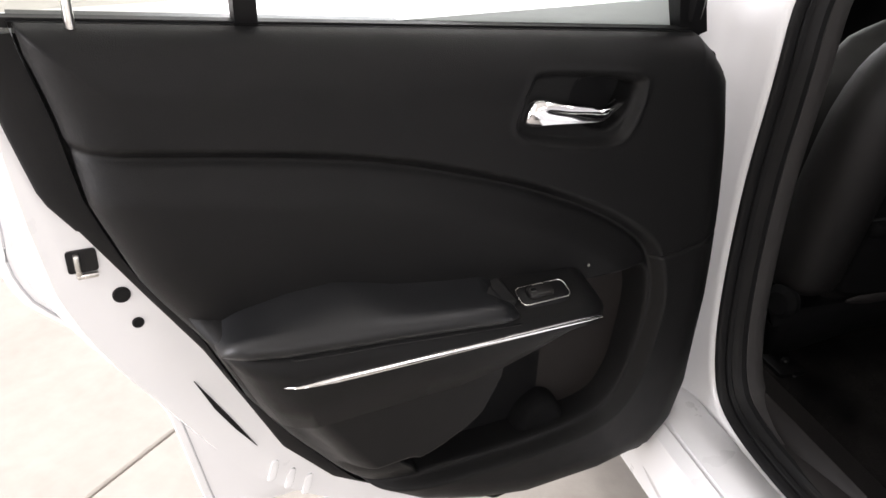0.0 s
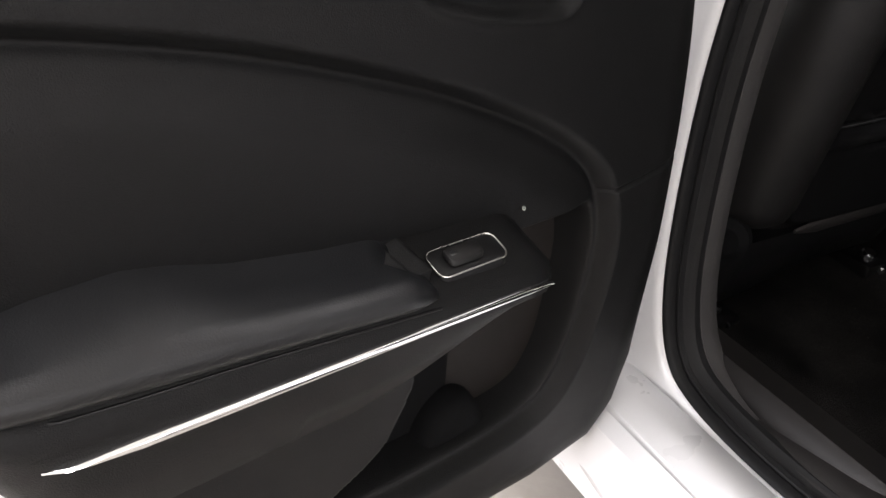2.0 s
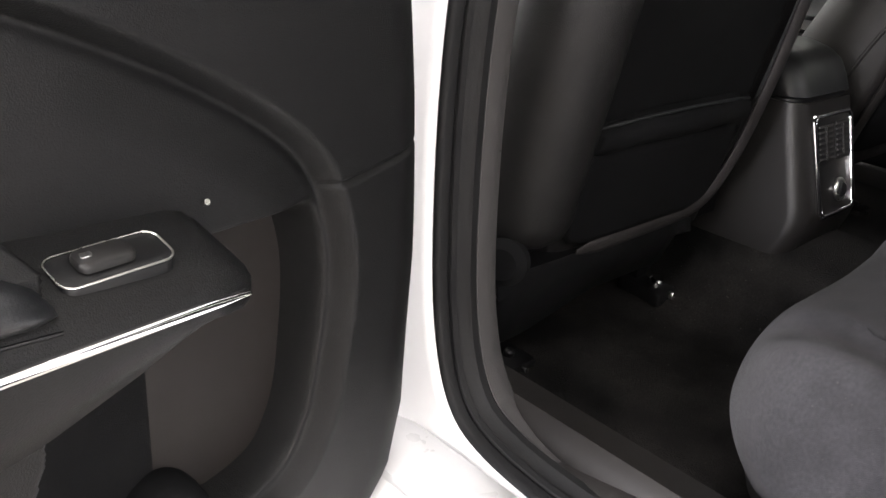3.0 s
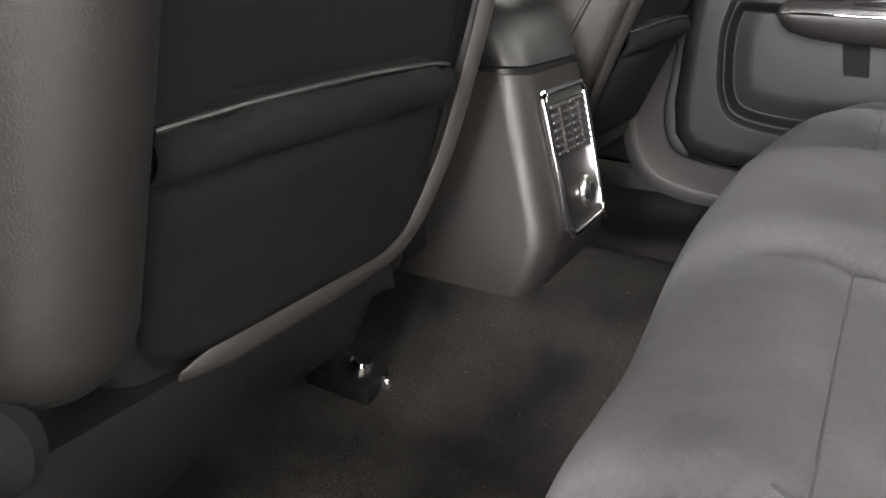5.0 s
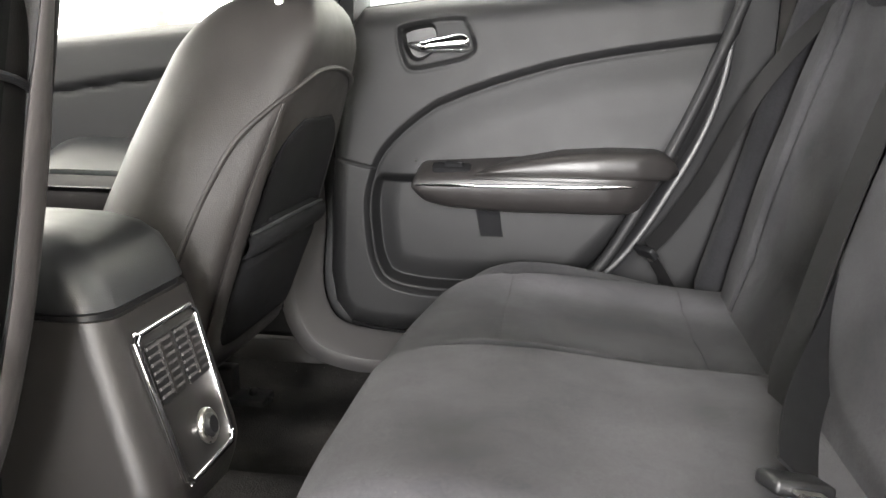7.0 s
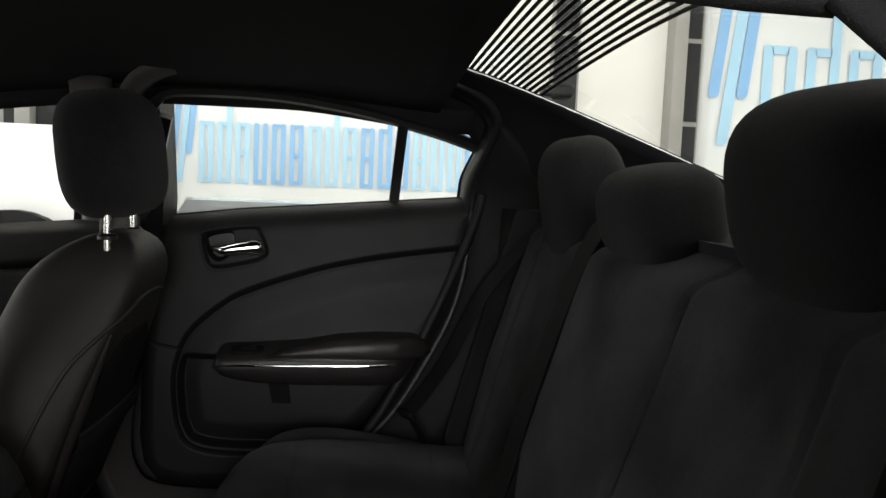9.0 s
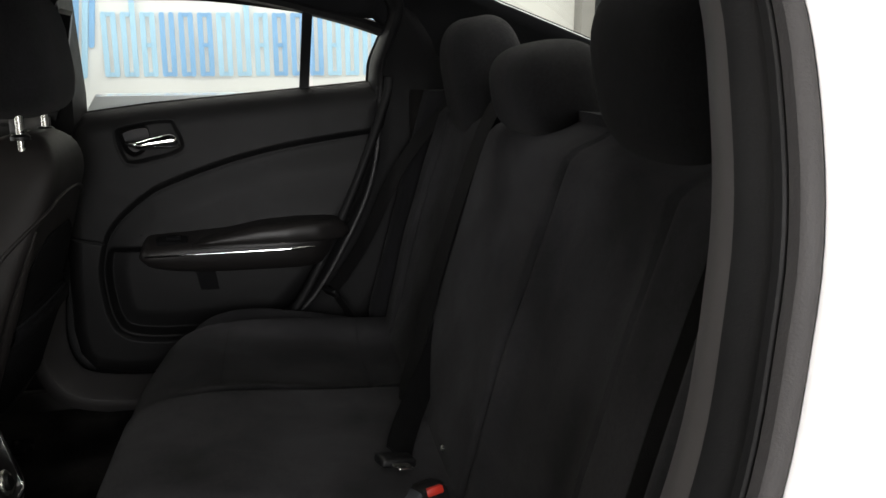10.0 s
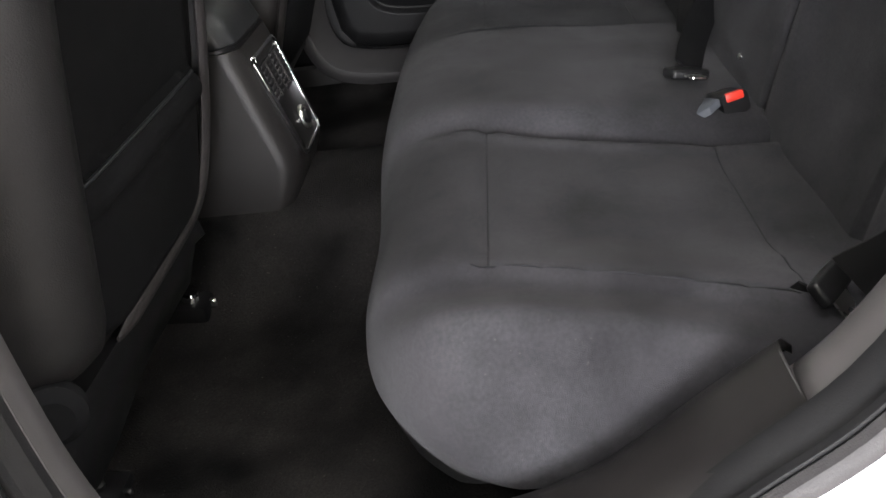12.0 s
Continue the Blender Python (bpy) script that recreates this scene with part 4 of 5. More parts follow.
        part("pocket_shade", plate(shade_area, lambda a, b, d: V(a, b, -0.0585 + d), 0.0, 0.003), BLACKCLOTH, dr, "matt black sheet for the shade inside the door pocket")
        cheek = [(-0.02, 0.44), (-0.02, 0.690), (0.114, 0.688), (0.124, 0.640), (0.121, 0.560), (0.108, 0.478), (0.072, 0.436), (0.035, 0.432)]
        part("pocket_end", plate(cheek, lambda a, b, d: V(a, b, -0.0565 + d + 0.06 * (a - 0.03)), 0.0, 0.0035), BROWN, dr, "dark brown plastic end of the door pocket")
    else:
        # no recess is cut: a black plate paints the gap's shade on the panel
        part("pull_gap_shade", plate([(-0.135, 0.545), (-0.118, 0.640), (-0.165, 0.640), (-0.176, 0.545)], lambda a, b, d: V(a, b, -0.035 + d), 0.0, 0.016), BLACKCLOTH, dr, "black plate drawn as the shaded gap under the armrest")
    if side < 0:
        # holder is near-black: the pocket's shade is put into its colour
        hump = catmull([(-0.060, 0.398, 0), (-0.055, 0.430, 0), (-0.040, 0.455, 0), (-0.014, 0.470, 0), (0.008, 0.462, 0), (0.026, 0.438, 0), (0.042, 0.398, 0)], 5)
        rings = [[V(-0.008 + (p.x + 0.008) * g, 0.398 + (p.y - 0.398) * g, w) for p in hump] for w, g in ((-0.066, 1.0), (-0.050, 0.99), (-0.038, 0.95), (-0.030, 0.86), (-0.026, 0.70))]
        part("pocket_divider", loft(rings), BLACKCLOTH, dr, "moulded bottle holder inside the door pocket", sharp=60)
    # window: frame bars, divider, glass panes, sill strip, lock pin
    U = lambda s, z, w=0.0: Vector((side * (0.795 - w - lean(z)), s, z))
    TOP = ([-0.655, -0.628, -0.54, -0.42, -0.32, -0.20, -0.10, 0.02, 0.09, 0.125, 0.14, 0.16], [1.085, 1.140, 1.176, 1.208, 1.230, 1.247, 1.254, 1.254, 1.245, 1.20, 1.12, 1.0])
    frame = [U(a, b) for a, b in zip(reversed(TOP[0]), reversed(TOP[1]))] + [U(-0.645, 1.045)]
    part("window_frame", tube(catmull(frame, 4), 0.015, 8, flat=1.0), BLACK, dr, "black window frame", sharp=30)
    part("window_divider", ribbon([U(-0.398 - 0.014 * k, 1.01 + 0.20 * k, 0.0) for k in np.linspace(0, 1, 5)], 0.022, 0.022, (0, 1, 0)), BLACK, dr)
    rail = [V(s, belt(s) - 0.002, -0.052) for s in np.linspace(-0.610, 0.150, 20)]
    part("belt_seal", ribbon(rail, 0.014, 0.009, (1, 0, 0)), RUBBER, dr)
    bar = [U(0.165 - 0.30 * (z - 0.975), z, -0.004) for z in np.linspace(0.975, 1.20, 8)]
    part("frame_bar", ribbon(bar, 0.040, 0.026, (0, 1, 0)), BLACK, dr, "wide black front bar of the window frame")
    def pane(s0, s1):
        P = []
        for s in np.linspace(s0, s1, 14):
            zt = float(np.interp(s, *TOP))
            P.append([U(s, 0.98 + (zt - 0.98) * t, -0.005) for t in np.linspace(0, 1, 8)])
        return grid_mesh(P)
    for s0, s1 in ((-0.635, -0.42), (-0.395, 0.14)):
        g = part("window_pane", pane(s0, s1), GLASS, dr)
        g.visible_shadow = False
    part("lock_pin", tube([V(-0.555, belt(-0.555) - 0.01, -0.030), V(-0.555, belt(-0.555) + 0.030, -0.030), V(-0.555, belt(-0.555) + 0.036, -0.030)], [0.0045, 0.0045, 0.003], 10), STEEL, dr, "small grey lock pin")
    return dr


def front_door(side):
    """The closed front door's inner panel, seen between the front seats."""
    dr = thing("door_3", (side * 0.735, 0.8, 0.33), "closed front car door with padded armrest and chrome strip", "car door", "car doors", "structure")
    V = lambda s, z, w: Vector((side * (0.735 - w), s, z))
    P = []
    for z in np.linspace(0.36, 1.0, 60):
        row = []
        for s in np.linspace(0.20, 1.16, 60):
            arc = 0.80 + 0.14 * (1 - math.exp(-max(0, 0.95 - s) * 3.0)) - 0.02
            d = z - arc
            w = 0.012 * float(smooth(-0.006, 0.02, d)) - 0.007 * math.exp(-(d / 0.005) ** 2) - 0.05 * float(smooth(0.97, 1.0, z)) ** 2
            row.append(V(s, z - float(smooth(0.72, 1.0, z)) * (0.008 + 0.091 * s), w))
        P.append(row)
    part("trim_panel", grid_mesh(P), VINYL, dr, sharp=60, solid=0.006)
    rings = []
    for s in np.linspace(0.30, 1.05, 30):
        e = min(1.0, (s - 0.30) / 0.06, (1.05 - s) / 0.05)
        k = math.sqrt(max(0.03, 1 - (1 - e) ** 2))
        sec = [(-0.02, 0.56), (0.04, 0.58), (0.068, 0.61), (0.074, 0.65), (0.066, 0.672), (0.03, 0.69), (-0.02, 0.70)]
        rings.append([V(s, 0.64 + (z - 0.64) * k, w * k if w > 0 else w) for w, z in sec])
    part("armrest", loft(rings), HARD, dr)
    rings = []
    for s in np.linspace(0.30, 0.72, 24):
        e = min(1.0, (s - 0.30) / 0.06, (0.72 - s) / 0.10)
        k = math.sqrt(max(0.03, 1 - (1 - e) ** 2))
        sec = [(0.0, 0.672), (0.066, 0.672), (0.078, 0.684), (0.070, 0.698), (0.04, 0.706 + 0.02 * k), (0.0, 0.74)]
        rings.append([V(s, 0.672 + (z - 0.672) * k, w) for w, z in sec])
    part("armrest_pad", loft(rings), LEATHER, dr)
    part("bright_strip", loft([[V(s, 0.640, 0.072), V(s, 0.642, 0.079), V(s, 0.650, 0.079), V(s, 0.652, 0.072)] for s in (0.34, 0.5, 0.7, 0.9, 1.0)]), CHROME, dr)
    P = [[(side * (0.80 - lean(z)), s, z) for z in np.linspace(0.985 - 0.10 * s, 1.255, 6)] for s in np.linspace(0.20, 0.75, 8)]
    g = part("window_pane", grid_mesh(P), GLASS, dr)
    g.visible_shadow = False
    part("window_frame", tube([(side * (0.80 - lean(1.26)), s, 1.262 - 0.04 * float(smooth(0.4, 0.8, s))) for s in np.linspace(0.15, 0.75, 8)], 0.018, 8), BLACK, dr)
    return dr


# ---- seats ----
def pillow(c, size, power=3.2, nu=28, nv=18, tilt=0.0):
    """A padded block: a superellipsoid."""
    def sp(v, p):
        return math.copysign(abs(v) ** (2 / p), v)
    rings = []
    for j in range(1, nv):
        b = -math.pi / 2 + math.pi * j / nv
        rings.append([(sp(math.cos(b), power) * sp(math.cos(a), power), sp(math.cos(b), power) * sp(math.sin(a), power), sp(math.sin(b), power))
                      for a in (2 * math.pi * i / nu for i in range(nu))])
    m = Matrix.Translation(c) @ Matrix.Rotation(tilt, 4, "X") @ Matrix.Diagonal((size[0] / 2, size[1] / 2, size[2] / 2, 1))
    return loft([[m @ Vector(p) for p in r] for r in rings])


def rear_bench():
    st = thing("rear_bench_seat", (0, -0.3, 0.30), "charcoal cloth rear bench seat with split backrest", "car seat")
    prof = catmull([(0.004, 0.285, 0), (0.020, 0.33, 0), (0.028, 0.38, 0), (0.028, 0.43, 0), (0.020, 0.475, 0), (-0.002, 0.515, 0), (-0.045, 0.540, 0), (-0.11, 0.548, 0),
                    (-0.20, 0.542, 0), (-0.30, 0.530, 0), (-0.40, 0.518, 0), (-0.47, 0.508, 0), (-0.52, 0.49, 0)], 6)
    rings = []
    ends = [0.645, 0.652, 0.659, 0.666, 0.673, 0.680, 0.687, 0.693, 0.698, 0.702, 0.705, 0.707]
    for x in [-v for v in reversed(ends)] + list(np.linspace(-0.64, 0.64, 149)) + ends:
        ax = abs(x)
        gap, skew = (0.158, 0.17) if x > 0 else (0.238, 0.10)
        e = max(0.0, (ax - 0.50) / 0.210)
        yf = -0.105 + 0.026 * float(smooth(0.66, 0.25, ax) if x > 0 else smooth(0.42, 0.05, ax)) - 0.16 * (1 - math.sqrt(max(0.0, 1 - e * e)))
        k = float(np.interp(ax, [0.60, 0.635, 0.65, 0.664, 0.678, 0.689, 0.698, 0.703, 0.707], [1.0, 1.0, 0.985, 0.95, 0.885, 0.79, 0.65, 0.50, 0.30]))
        lift = 0.095 * float(smooth(0.57, 0.70, ax))
        ring = []
        for p in prof:
            y, z = yf + p.x, p.y
            y -= 0.075 * float(smooth(0.50, 0.66, ax) * smooth(0.44, 0.31, z)) if p.x > -0.02 else 0.0
            if ax > 0.50:
                y = max(y, -0.625) if p.x < -0.4 else y
            d = 0.0
            top = float(smooth(0.47, 0.53, z)) if p.x > -0.08 else 1.0
            seat = float(smooth(0.19, 0.27, ax) * smooth(0.60, 0.50, ax))
            d -= 0.014 * seat * float(smooth(-0.17, -0.30, y)) * float(smooth(-0.60, -0.46, y))
            d -= 0.013 * math.exp(-((ax - gap - skew * max(0, -0.16 - y)) / 0.008) ** 2) * top * float(smooth(-0.12, -0.20, y))
            d -= 0.0065 * math.exp(-((y + 0.215) / 0.006) ** 2) * float(smooth(0.19, 0.22, ax) * smooth(0.60, 0.57, ax))
            d -= 0.006 * math.exp(-((y + 0.488) / 0.006) ** 2) * float(smooth(0.19, 0.22, ax) * smooth(0.60, 0.57, ax))
            d += 0.016 * float(smooth(gap + 0.007 + skew * max(0, -0.16 - y), gap - 0.038 + skew * max(0, -0.16 - y), ax)) * top + 0.006 * math.exp(-((ax - gap - 0.022 - skew * max(0, -0.16 - y)) / 0.012) ** 2) * top * float(smooth(-0.12, -0.20, y))
            rel = ax - 0.545 - 0.20 * max(0, -0.12 - y)
            d += (0.009 * math.exp(-((rel - 0.098) / 0.026) ** 2) - 0.011 * float(smooth(0.008, 0.026, rel) * smooth(0.085, 0.035, rel))) * top * float(smooth(-0.58, -0.50, y))
            d += 0.0022 * noise.noise((x * 6, y * 6, 3)) + 0.0005 * noise.noise((x * 22, y * 22, 1))
            if z > 0.30:
                z = max(0.30 + lift, 0.30 + lift + (z - 0.30 + d - lift) * k)
            else:
                z += lift
            ring.append((x, y, z))
        ring += [(x, -0.66, max(0.30 + 0.14 * k, 0.305 + lift)), (x, -0.66, 0.29 + lift)]
        rings.append(ring)
    part("cushion", loft(rings), CLOTH, st, "charcoal brushed cloth seat cushion with stitched insert", sharp=75)
    # stitched seams round the seat inserts
    cols = {}
    for ring in rings:
        cols[round(ring[0][0], 5)] = ring[30:73]
    keys = sorted(cols)
    def on_top(x, y):
        line = cols[min(keys, key=lambda k: abs(k - x))]
        return (x, y, float(np.interp(-y, [-p[1] for p in line], [p[2] for p in line])) - 0.0003)
    for s in (-1, 1):
        outer = lambda y: 0.555 + 0.20 * max(0.0, -0.12 - y)
        inner = lambda y: 0.162 + 0.17 * max(0.0, -0.16 - y) if s > 0 else 0.242 + 0.10 * max(0.0, -0.16 - y)
        runs = [[(s * outer(y), y) for y in np.linspace(-0.20, -0.49, 36)], [(s * inner(y), y) for y in np.linspace(-0.20, -0.49, 36)],
                [(s * a, -0.217) for a in np.linspace(inner(-0.217), outer(-0.217), 36)], [(s * a, -0.488) for a in np.linspace(inner(-0.488), outer(-0.488), 36)]]
        for run in runs:
            part("stitched_seam", tube([on_top(x, y) for x, y in run], 0.0011, 6), CLOTH_LIGHT, st)
    # backrest in two pieces
    def back_piece(x0, x1, n):
        rings = []
        for x in np.linspace(x0, x1, n):
            ax = abs(x)
            e = max(0.0, 1 - min(x - x0, x1 - x) / 0.035)
            rim = 1 - math.sqrt(max(0.0, 1 - e * e))
            ring = []
            for z in np.linspace(0.47, 1.02, 46):
                y = -0.565 - 0.27 * (z - 0.52) + 0.012 * math.sin((z - 0.47) / 0.55 * math.pi)
                d = 0.030 * rim
                seat = float(smooth(0.22, 0.30, ax) * smooth(0.56, 0.47, ax))
                d += 0.020 * seat * float(smooth(0.50, 0.62, z)) * float(smooth(1.02, 0.90, z))
                d += 0.010 * math.exp(-((ax - 0.535) / 0.006) ** 2) + 0.010 * math.exp(-((ax - 0.215 - 0.05 * (z - 0.5)) / 0.006) ** 2)
                d += 0.006 * math.exp(-((z - 0.60) / 0.006) ** 2) * float(smooth(0.22, 0.25, ax) * smooth(0.54, 0.51, ax))
                d += 0.05 * float(smooth(0.975, 1.02, z)) ** 2
                d += 0.003 * noise.noise((x * 8, 5, z * 8))
                ring.append((x, y - d, z))
            ring += [(x, -0.745, 1.035), (x, -0.80, 1.03), (x, -0.83, 1.0), (x, -0.70, 0.47)]
            rings.append(ring)
        return loft(rings)
    part("backrest", back_piece(-0.655, 0.188, 110), CLOTH, st, "wide left part of the charcoal cloth backrest", sharp=75)
    part("backrest", back_piece(0.196, 0.655, 64), CLOTH, st, "narrow right part of the charcoal cloth backrest", sharp=75)
    for x, w, h, z in ((-0.41, 0.29, 0.20, 1.098), (0.40, 0.25, 0.245, 1.060), (0.0, 0.25, 0.135, 1.062)):
        hr = part("headrest", pillow((x, -0.735 if x > -0.1 else -0.755, z), (w, 0.145, h), 2.9, tilt=-0.18), CLOTH_LIGHT, st, "padded charcoal cloth headrest", sharp=75)
        for dx in (-0.06, 0.06):
            part("post", tube([(x + dx, -0.745, 0.99), (x + dx, -0.742, z)], 0.006, 10), STEEL, hr)
    # side bolster panels beside the backrest
    for side in (-1, 1):
        rings = []
        for z in np.linspace(0.45, 1.03, 18):
            y = -0.555 - 0.27 * (z - 0.52) - 0.02 * float(smooth(0.53, 0.45, z))
            sec = catmull([(0.668, y - 0.06, 0), (0.670, y - 0.012, 0), (0.682, y + 0.018, 0), (0.706, y + 0.026, 0), (0.732, y + 0.012, 0), (0.746, y - 0.02, 0), (0.748, y - 0.08, 0), (0.735, y - 0.16, 0), (0.672, y - 0.16, 0)], 3, True)
            rings.append([(side * (p.x - lean(z)), p.y, z) for p in sec])
        part("side_bolster", loft(rings), CLOTH_LIGHT, st, "charcoal cloth side bolster", sharp=60)
    for x, y, z in ((-0.153, -0.552, 0.572), (-0.495, -0.583, 0.557)):
        part("button", disc((x, y, z), (0, 1, 0.2), 0.004, 0.004, 12, rim=0.001), STEEL, st)
    return st


def front_seat(cx):
    st = thing("bucket_seat", (cx, 0.35, 0.30), "black front seat with leatherette bolsters and a map pocket", "car seat", "front seats")
    hz = [0.46, 0.49, 0.54, 0.62, 0.70, 0.78, 0.86, 0.92, 0.955, 0.978]
    hw = [0.185, 0.195, 0.206, 0.214, 0.228, 0.240, 0.240, 0.220, 0.180, 0.110] if cx < 0 else [0.200, 0.210, 0.219, 0.220, 0.210, 0.186, 0.152, 0.126, 0.100, 0.060]
    base, mid = cx, lambda z: (-0.012 if base < 0 else 0.0)
    yr = lambda z: 0.172 - 0.19 * (z - 0.5) if base < 0 else 0.168 - 0.35 * (z - 0.5)
    rings = []
    for z in list(np.linspace(0.455, 0.92, 34)) + [0.935, 0.95, 0.962, 0.972, 0.979]:
        h = float(np.interp(z, hz, hw))
        k = math.sqrt(max(0.04, 1 - max(0, (z - 0.88) / 0.102) ** 2))
        wing = float(smooth(0.95, 0.78, z))
        half = [(0.0, 0.0), (0.45 * h, 0.0), (0.72 * h, 0.002), (0.92 * h, 0.008), (h, 0.030), (h + 0.016 * wing, 0.075), (h + 0.026 * wing, 0.125), (h + 0.012 * wing, 0.168),
                (h - 0.022, 0.186), (h - 0.058, 0.165 + 0.0 * wing), (0.5 * h, 0.135), (0.0, 0.128)]
        line = half + [(-x, y) for x, y in reversed(half[1:-1])]
        rings.append([(cx + mid(z) + p.x, yr(z) + 0.085 + (p.y - 0.085) * k, z) for p in catmull([(x, y, 0) for x, y in line], 4, True)])
    # left seat takes the shaded copy of the leatherette, right seat the lit one
    part("backrest", loft(rings), SHELL if cx > 0 else SHELL_SHADED, st, "dark grey leatherette backrest with padded wings", sharp=60)
    # black rear panel with the map pocket
    P = []
    top_z = 0.925 if cx < 0 else 0.806
    for z in np.linspace(0.500, top_z, 52):
        w = (0.176 if cx < 0 else 0.158 - 0.20 * max(0.0, z - 0.66)) * (1.0 if z < 0.752 or cx < 0 else math.sqrt(max(0.15, 1 - ((z - 0.752) / 0.056) ** 2 * 0.80)))
        w *= float(np.interp(z, [0.50, 0.515, 0.55], [0.90, 0.97, 1.0]))
        row = []
        for q in np.linspace(-1, 1, 31):
            y = yr(z) - 0.0035 + 0.004 * abs(q) ** 8
            bow = 0.012 * (1 - q * q)
            lip = 0.672 - 0.010 * q ** 4 - 0.004 * abs(q)
            if z < lip:
                y -= 0.010 * (1 - abs(q) ** 10) + bow * float(smooth(0.53, 0.64, z))
                # padded band under the pocket's upper edge
                y -= 0.010 * math.sin(math.pi * min(1.0, max(0.0, (lip - z) / 0.034))) ** 0.7
                y += 0.006 * math.exp(-((z - lip + 0.036) / 0.0035) ** 2)
            row.append((cx + mid(z) + q * w - (0.014 if cx < 0 else 0.0), y, z))
        P.append(row)
    part("map_pocket", grid_mesh(P), BLACKCLOTH, st, "black cloth seat back with a padded map pocket", sharp=60, solid=0.003)
    hem = []
    for q in np.linspace(-0.99, 0.99, 28):
        z = 0.674 - 0.010 * q ** 4 - 0.004 * abs(q)
        hem.append((cx + mid(z) + (q * 0.176 - 0.014 if cx < 0 else q * 0.156), yr(z) - 0.012 + 0.009 * abs(q) ** 8 - 0.012 * (1 - q * q), z))
    part("pocket_edge", tube(hem, 0.0024, 8), LEATHER, st, "stitched hem of the map pocket")
    if cx < 0:
        # rounded outer side bolster standing proud of the back panel
        rings = []
        for z in (0.508, 0.512, 0.520, 0.535, 0.555, 0.59, 0.63, 0.67, 0.71, 0.75, 0.79, 0.83, 0.87, 0.90, 0.92, 0.94, 0.955, 0.964, 0.968):
            k = math.sqrt(max(0.06, 1 - max(0.0, (0.550 - z) / 0.043, (z - 0.87) / 0.10) ** 2))
            xc, yc = -0.648 + 0.02 * float(smooth(0.80, 0.94, z)), yr(z) + 0.028
            rings.append([(xc + 0.056 * k * math.cos(a), yc + 0.068 * k * math.sin(a), z) for a in np.linspace(0, 2 * math.pi, 28, endpoint=False)])
        part("side_bolster", loft(rings), SHELL_SHADED, st, "leatherette outer side bolster, darkened as if shaded", sharp=60)
        # dark plastic shield that closes the foot of the back
        rings = []
        for x in np.linspace(-0.70, -0.285, 24):
            e = float(smooth(-0.70, -0.66, x) * smooth(-0.285, -0.32, x))
            zt, zb = 0.476 + 0.008 * e, 0.468 - (0.075 + 0.03 * float(smooth(-0.45, -0.66, x))) * e
            yb = 0.176
            rings.append([(x, yb - 0.010, zt), (x, yb - 0.014, zt - 0.02), (x, yb + 0.010, zb + 0.012), (x, yb + 0.024, zb), (x, yb + 0.06, zb), (x, yb + 0.06, zt)])
        part("foot_shield", loft(rings), BLACK, st, "black plastic foot shield of the seat back", sharp=50)
    # piping between the back and the padded wings
    arch = []
    ph = [(0.50, 1.0, 0.055), (0.58, 1.0, 0.056), (0.66, 1.0, 0.055), (0.73, 1.0, 0.050), (0.785, 1.0, 0.040), (0.825, 0.955, 0.018), (0.855, 0.80, 0.0), (0.870, 0.50, -0.001), (0.875, 0.0, -0.001)]
    for side in (-1, 1):
        seq = ph if side < 0 else list(reversed(ph[:-1]))
        arch += [] if side == -1 and base < 0 else [(cx + mid(z) + side * q * (float(np.interp(z, hz, hw)) + 0.0105 * min(1.0, d / 0.04)), yr(z) + d, z) for z, q, d in seq]
    part("piping", tube(catmull(arch, 4), 0.0036, 8), LEATHER if cx < 0 else SHELL, st)
    # plastic frame round the foot and inner side of the back
    inner = -math.copysign(1, base)
    if cx < 0:
        foot = [(0.196, 0.955), (0.199, 0.87), (0.202, 0.79), (0.203, 0.74), (0.202, 0.68), (0.192, 0.60), (0.176, 0.550), (0.150, 0.512), (0.110, 0.495), (0.04, 0.490), (-0.06, 0.488), (-0.15, 0.486)]
    else:
        foot = [(0.176, 0.83), (0.182, 0.76), (0.184, 0.68), (0.182, 0.60), (0.176, 0.545), (0.158, 0.505), (0.115, 0.487), (0.04, 0.480), (-0.06, 0.476), (-0.15, 0.474)]
    line = catmull([(cx + mid(z) + inner * a, yr(z) - (0.010 if cx < 0 else 0.001), z) for a, z in foot], 5)
    if cx < 0:
        face = [(p[0] - 0.007, p[1], p[2]) for p in line]
        part("back_frame", tube(face, [0.004 + 0.0105 * min(1.0, i / 8, (len(line) - 1 - i) / 3) for i in range(len(line))], 10, flat=0.42, up=(0, -1, -0.26)), FRAME, st, "dull grey plastic edge of the seat back")
        rings = []
        for i, p in enumerate(line):
            k = float(smooth(0.500, 0.560, p[2]))
            rings.append([(p[0] + a * k, p[1] + d * k + 0.004 * (1 - k), p[2] - 0.006 * (1 - k)) for a, d in ((-0.004, 0.002), (0.004, -0.003), (0.010, 0.002), (0.014, 0.016), (0.015, 0.040), (0.010, 0.060), (-0.004, 0.062))])
        part("frame_flank", loft(rings), VINYL, st, "dark plastic flank of the seat back", sharp=60)
    else:
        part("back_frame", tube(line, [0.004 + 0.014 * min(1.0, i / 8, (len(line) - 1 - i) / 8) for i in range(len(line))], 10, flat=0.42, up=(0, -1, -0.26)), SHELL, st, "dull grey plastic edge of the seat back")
    # headrest on two steel posts
    hx = cx * 0.96 + mid(1.0)
    hr = part("headrest", pillow((hx, 0.095, 1.112), (0.275, 0.145, 0.215), 3.4, tilt=-0.12), CLOTH_LIGHT, st, "padded black cloth headrest", sharp=75)
    for dx in (-0.078, 0.078):
        part("post", tube([(hx + dx, 0.083, 0.95), (hx + dx, 0.083, 1.06)], 0.0062, 12), STEEL, hr, "steel headrest post")
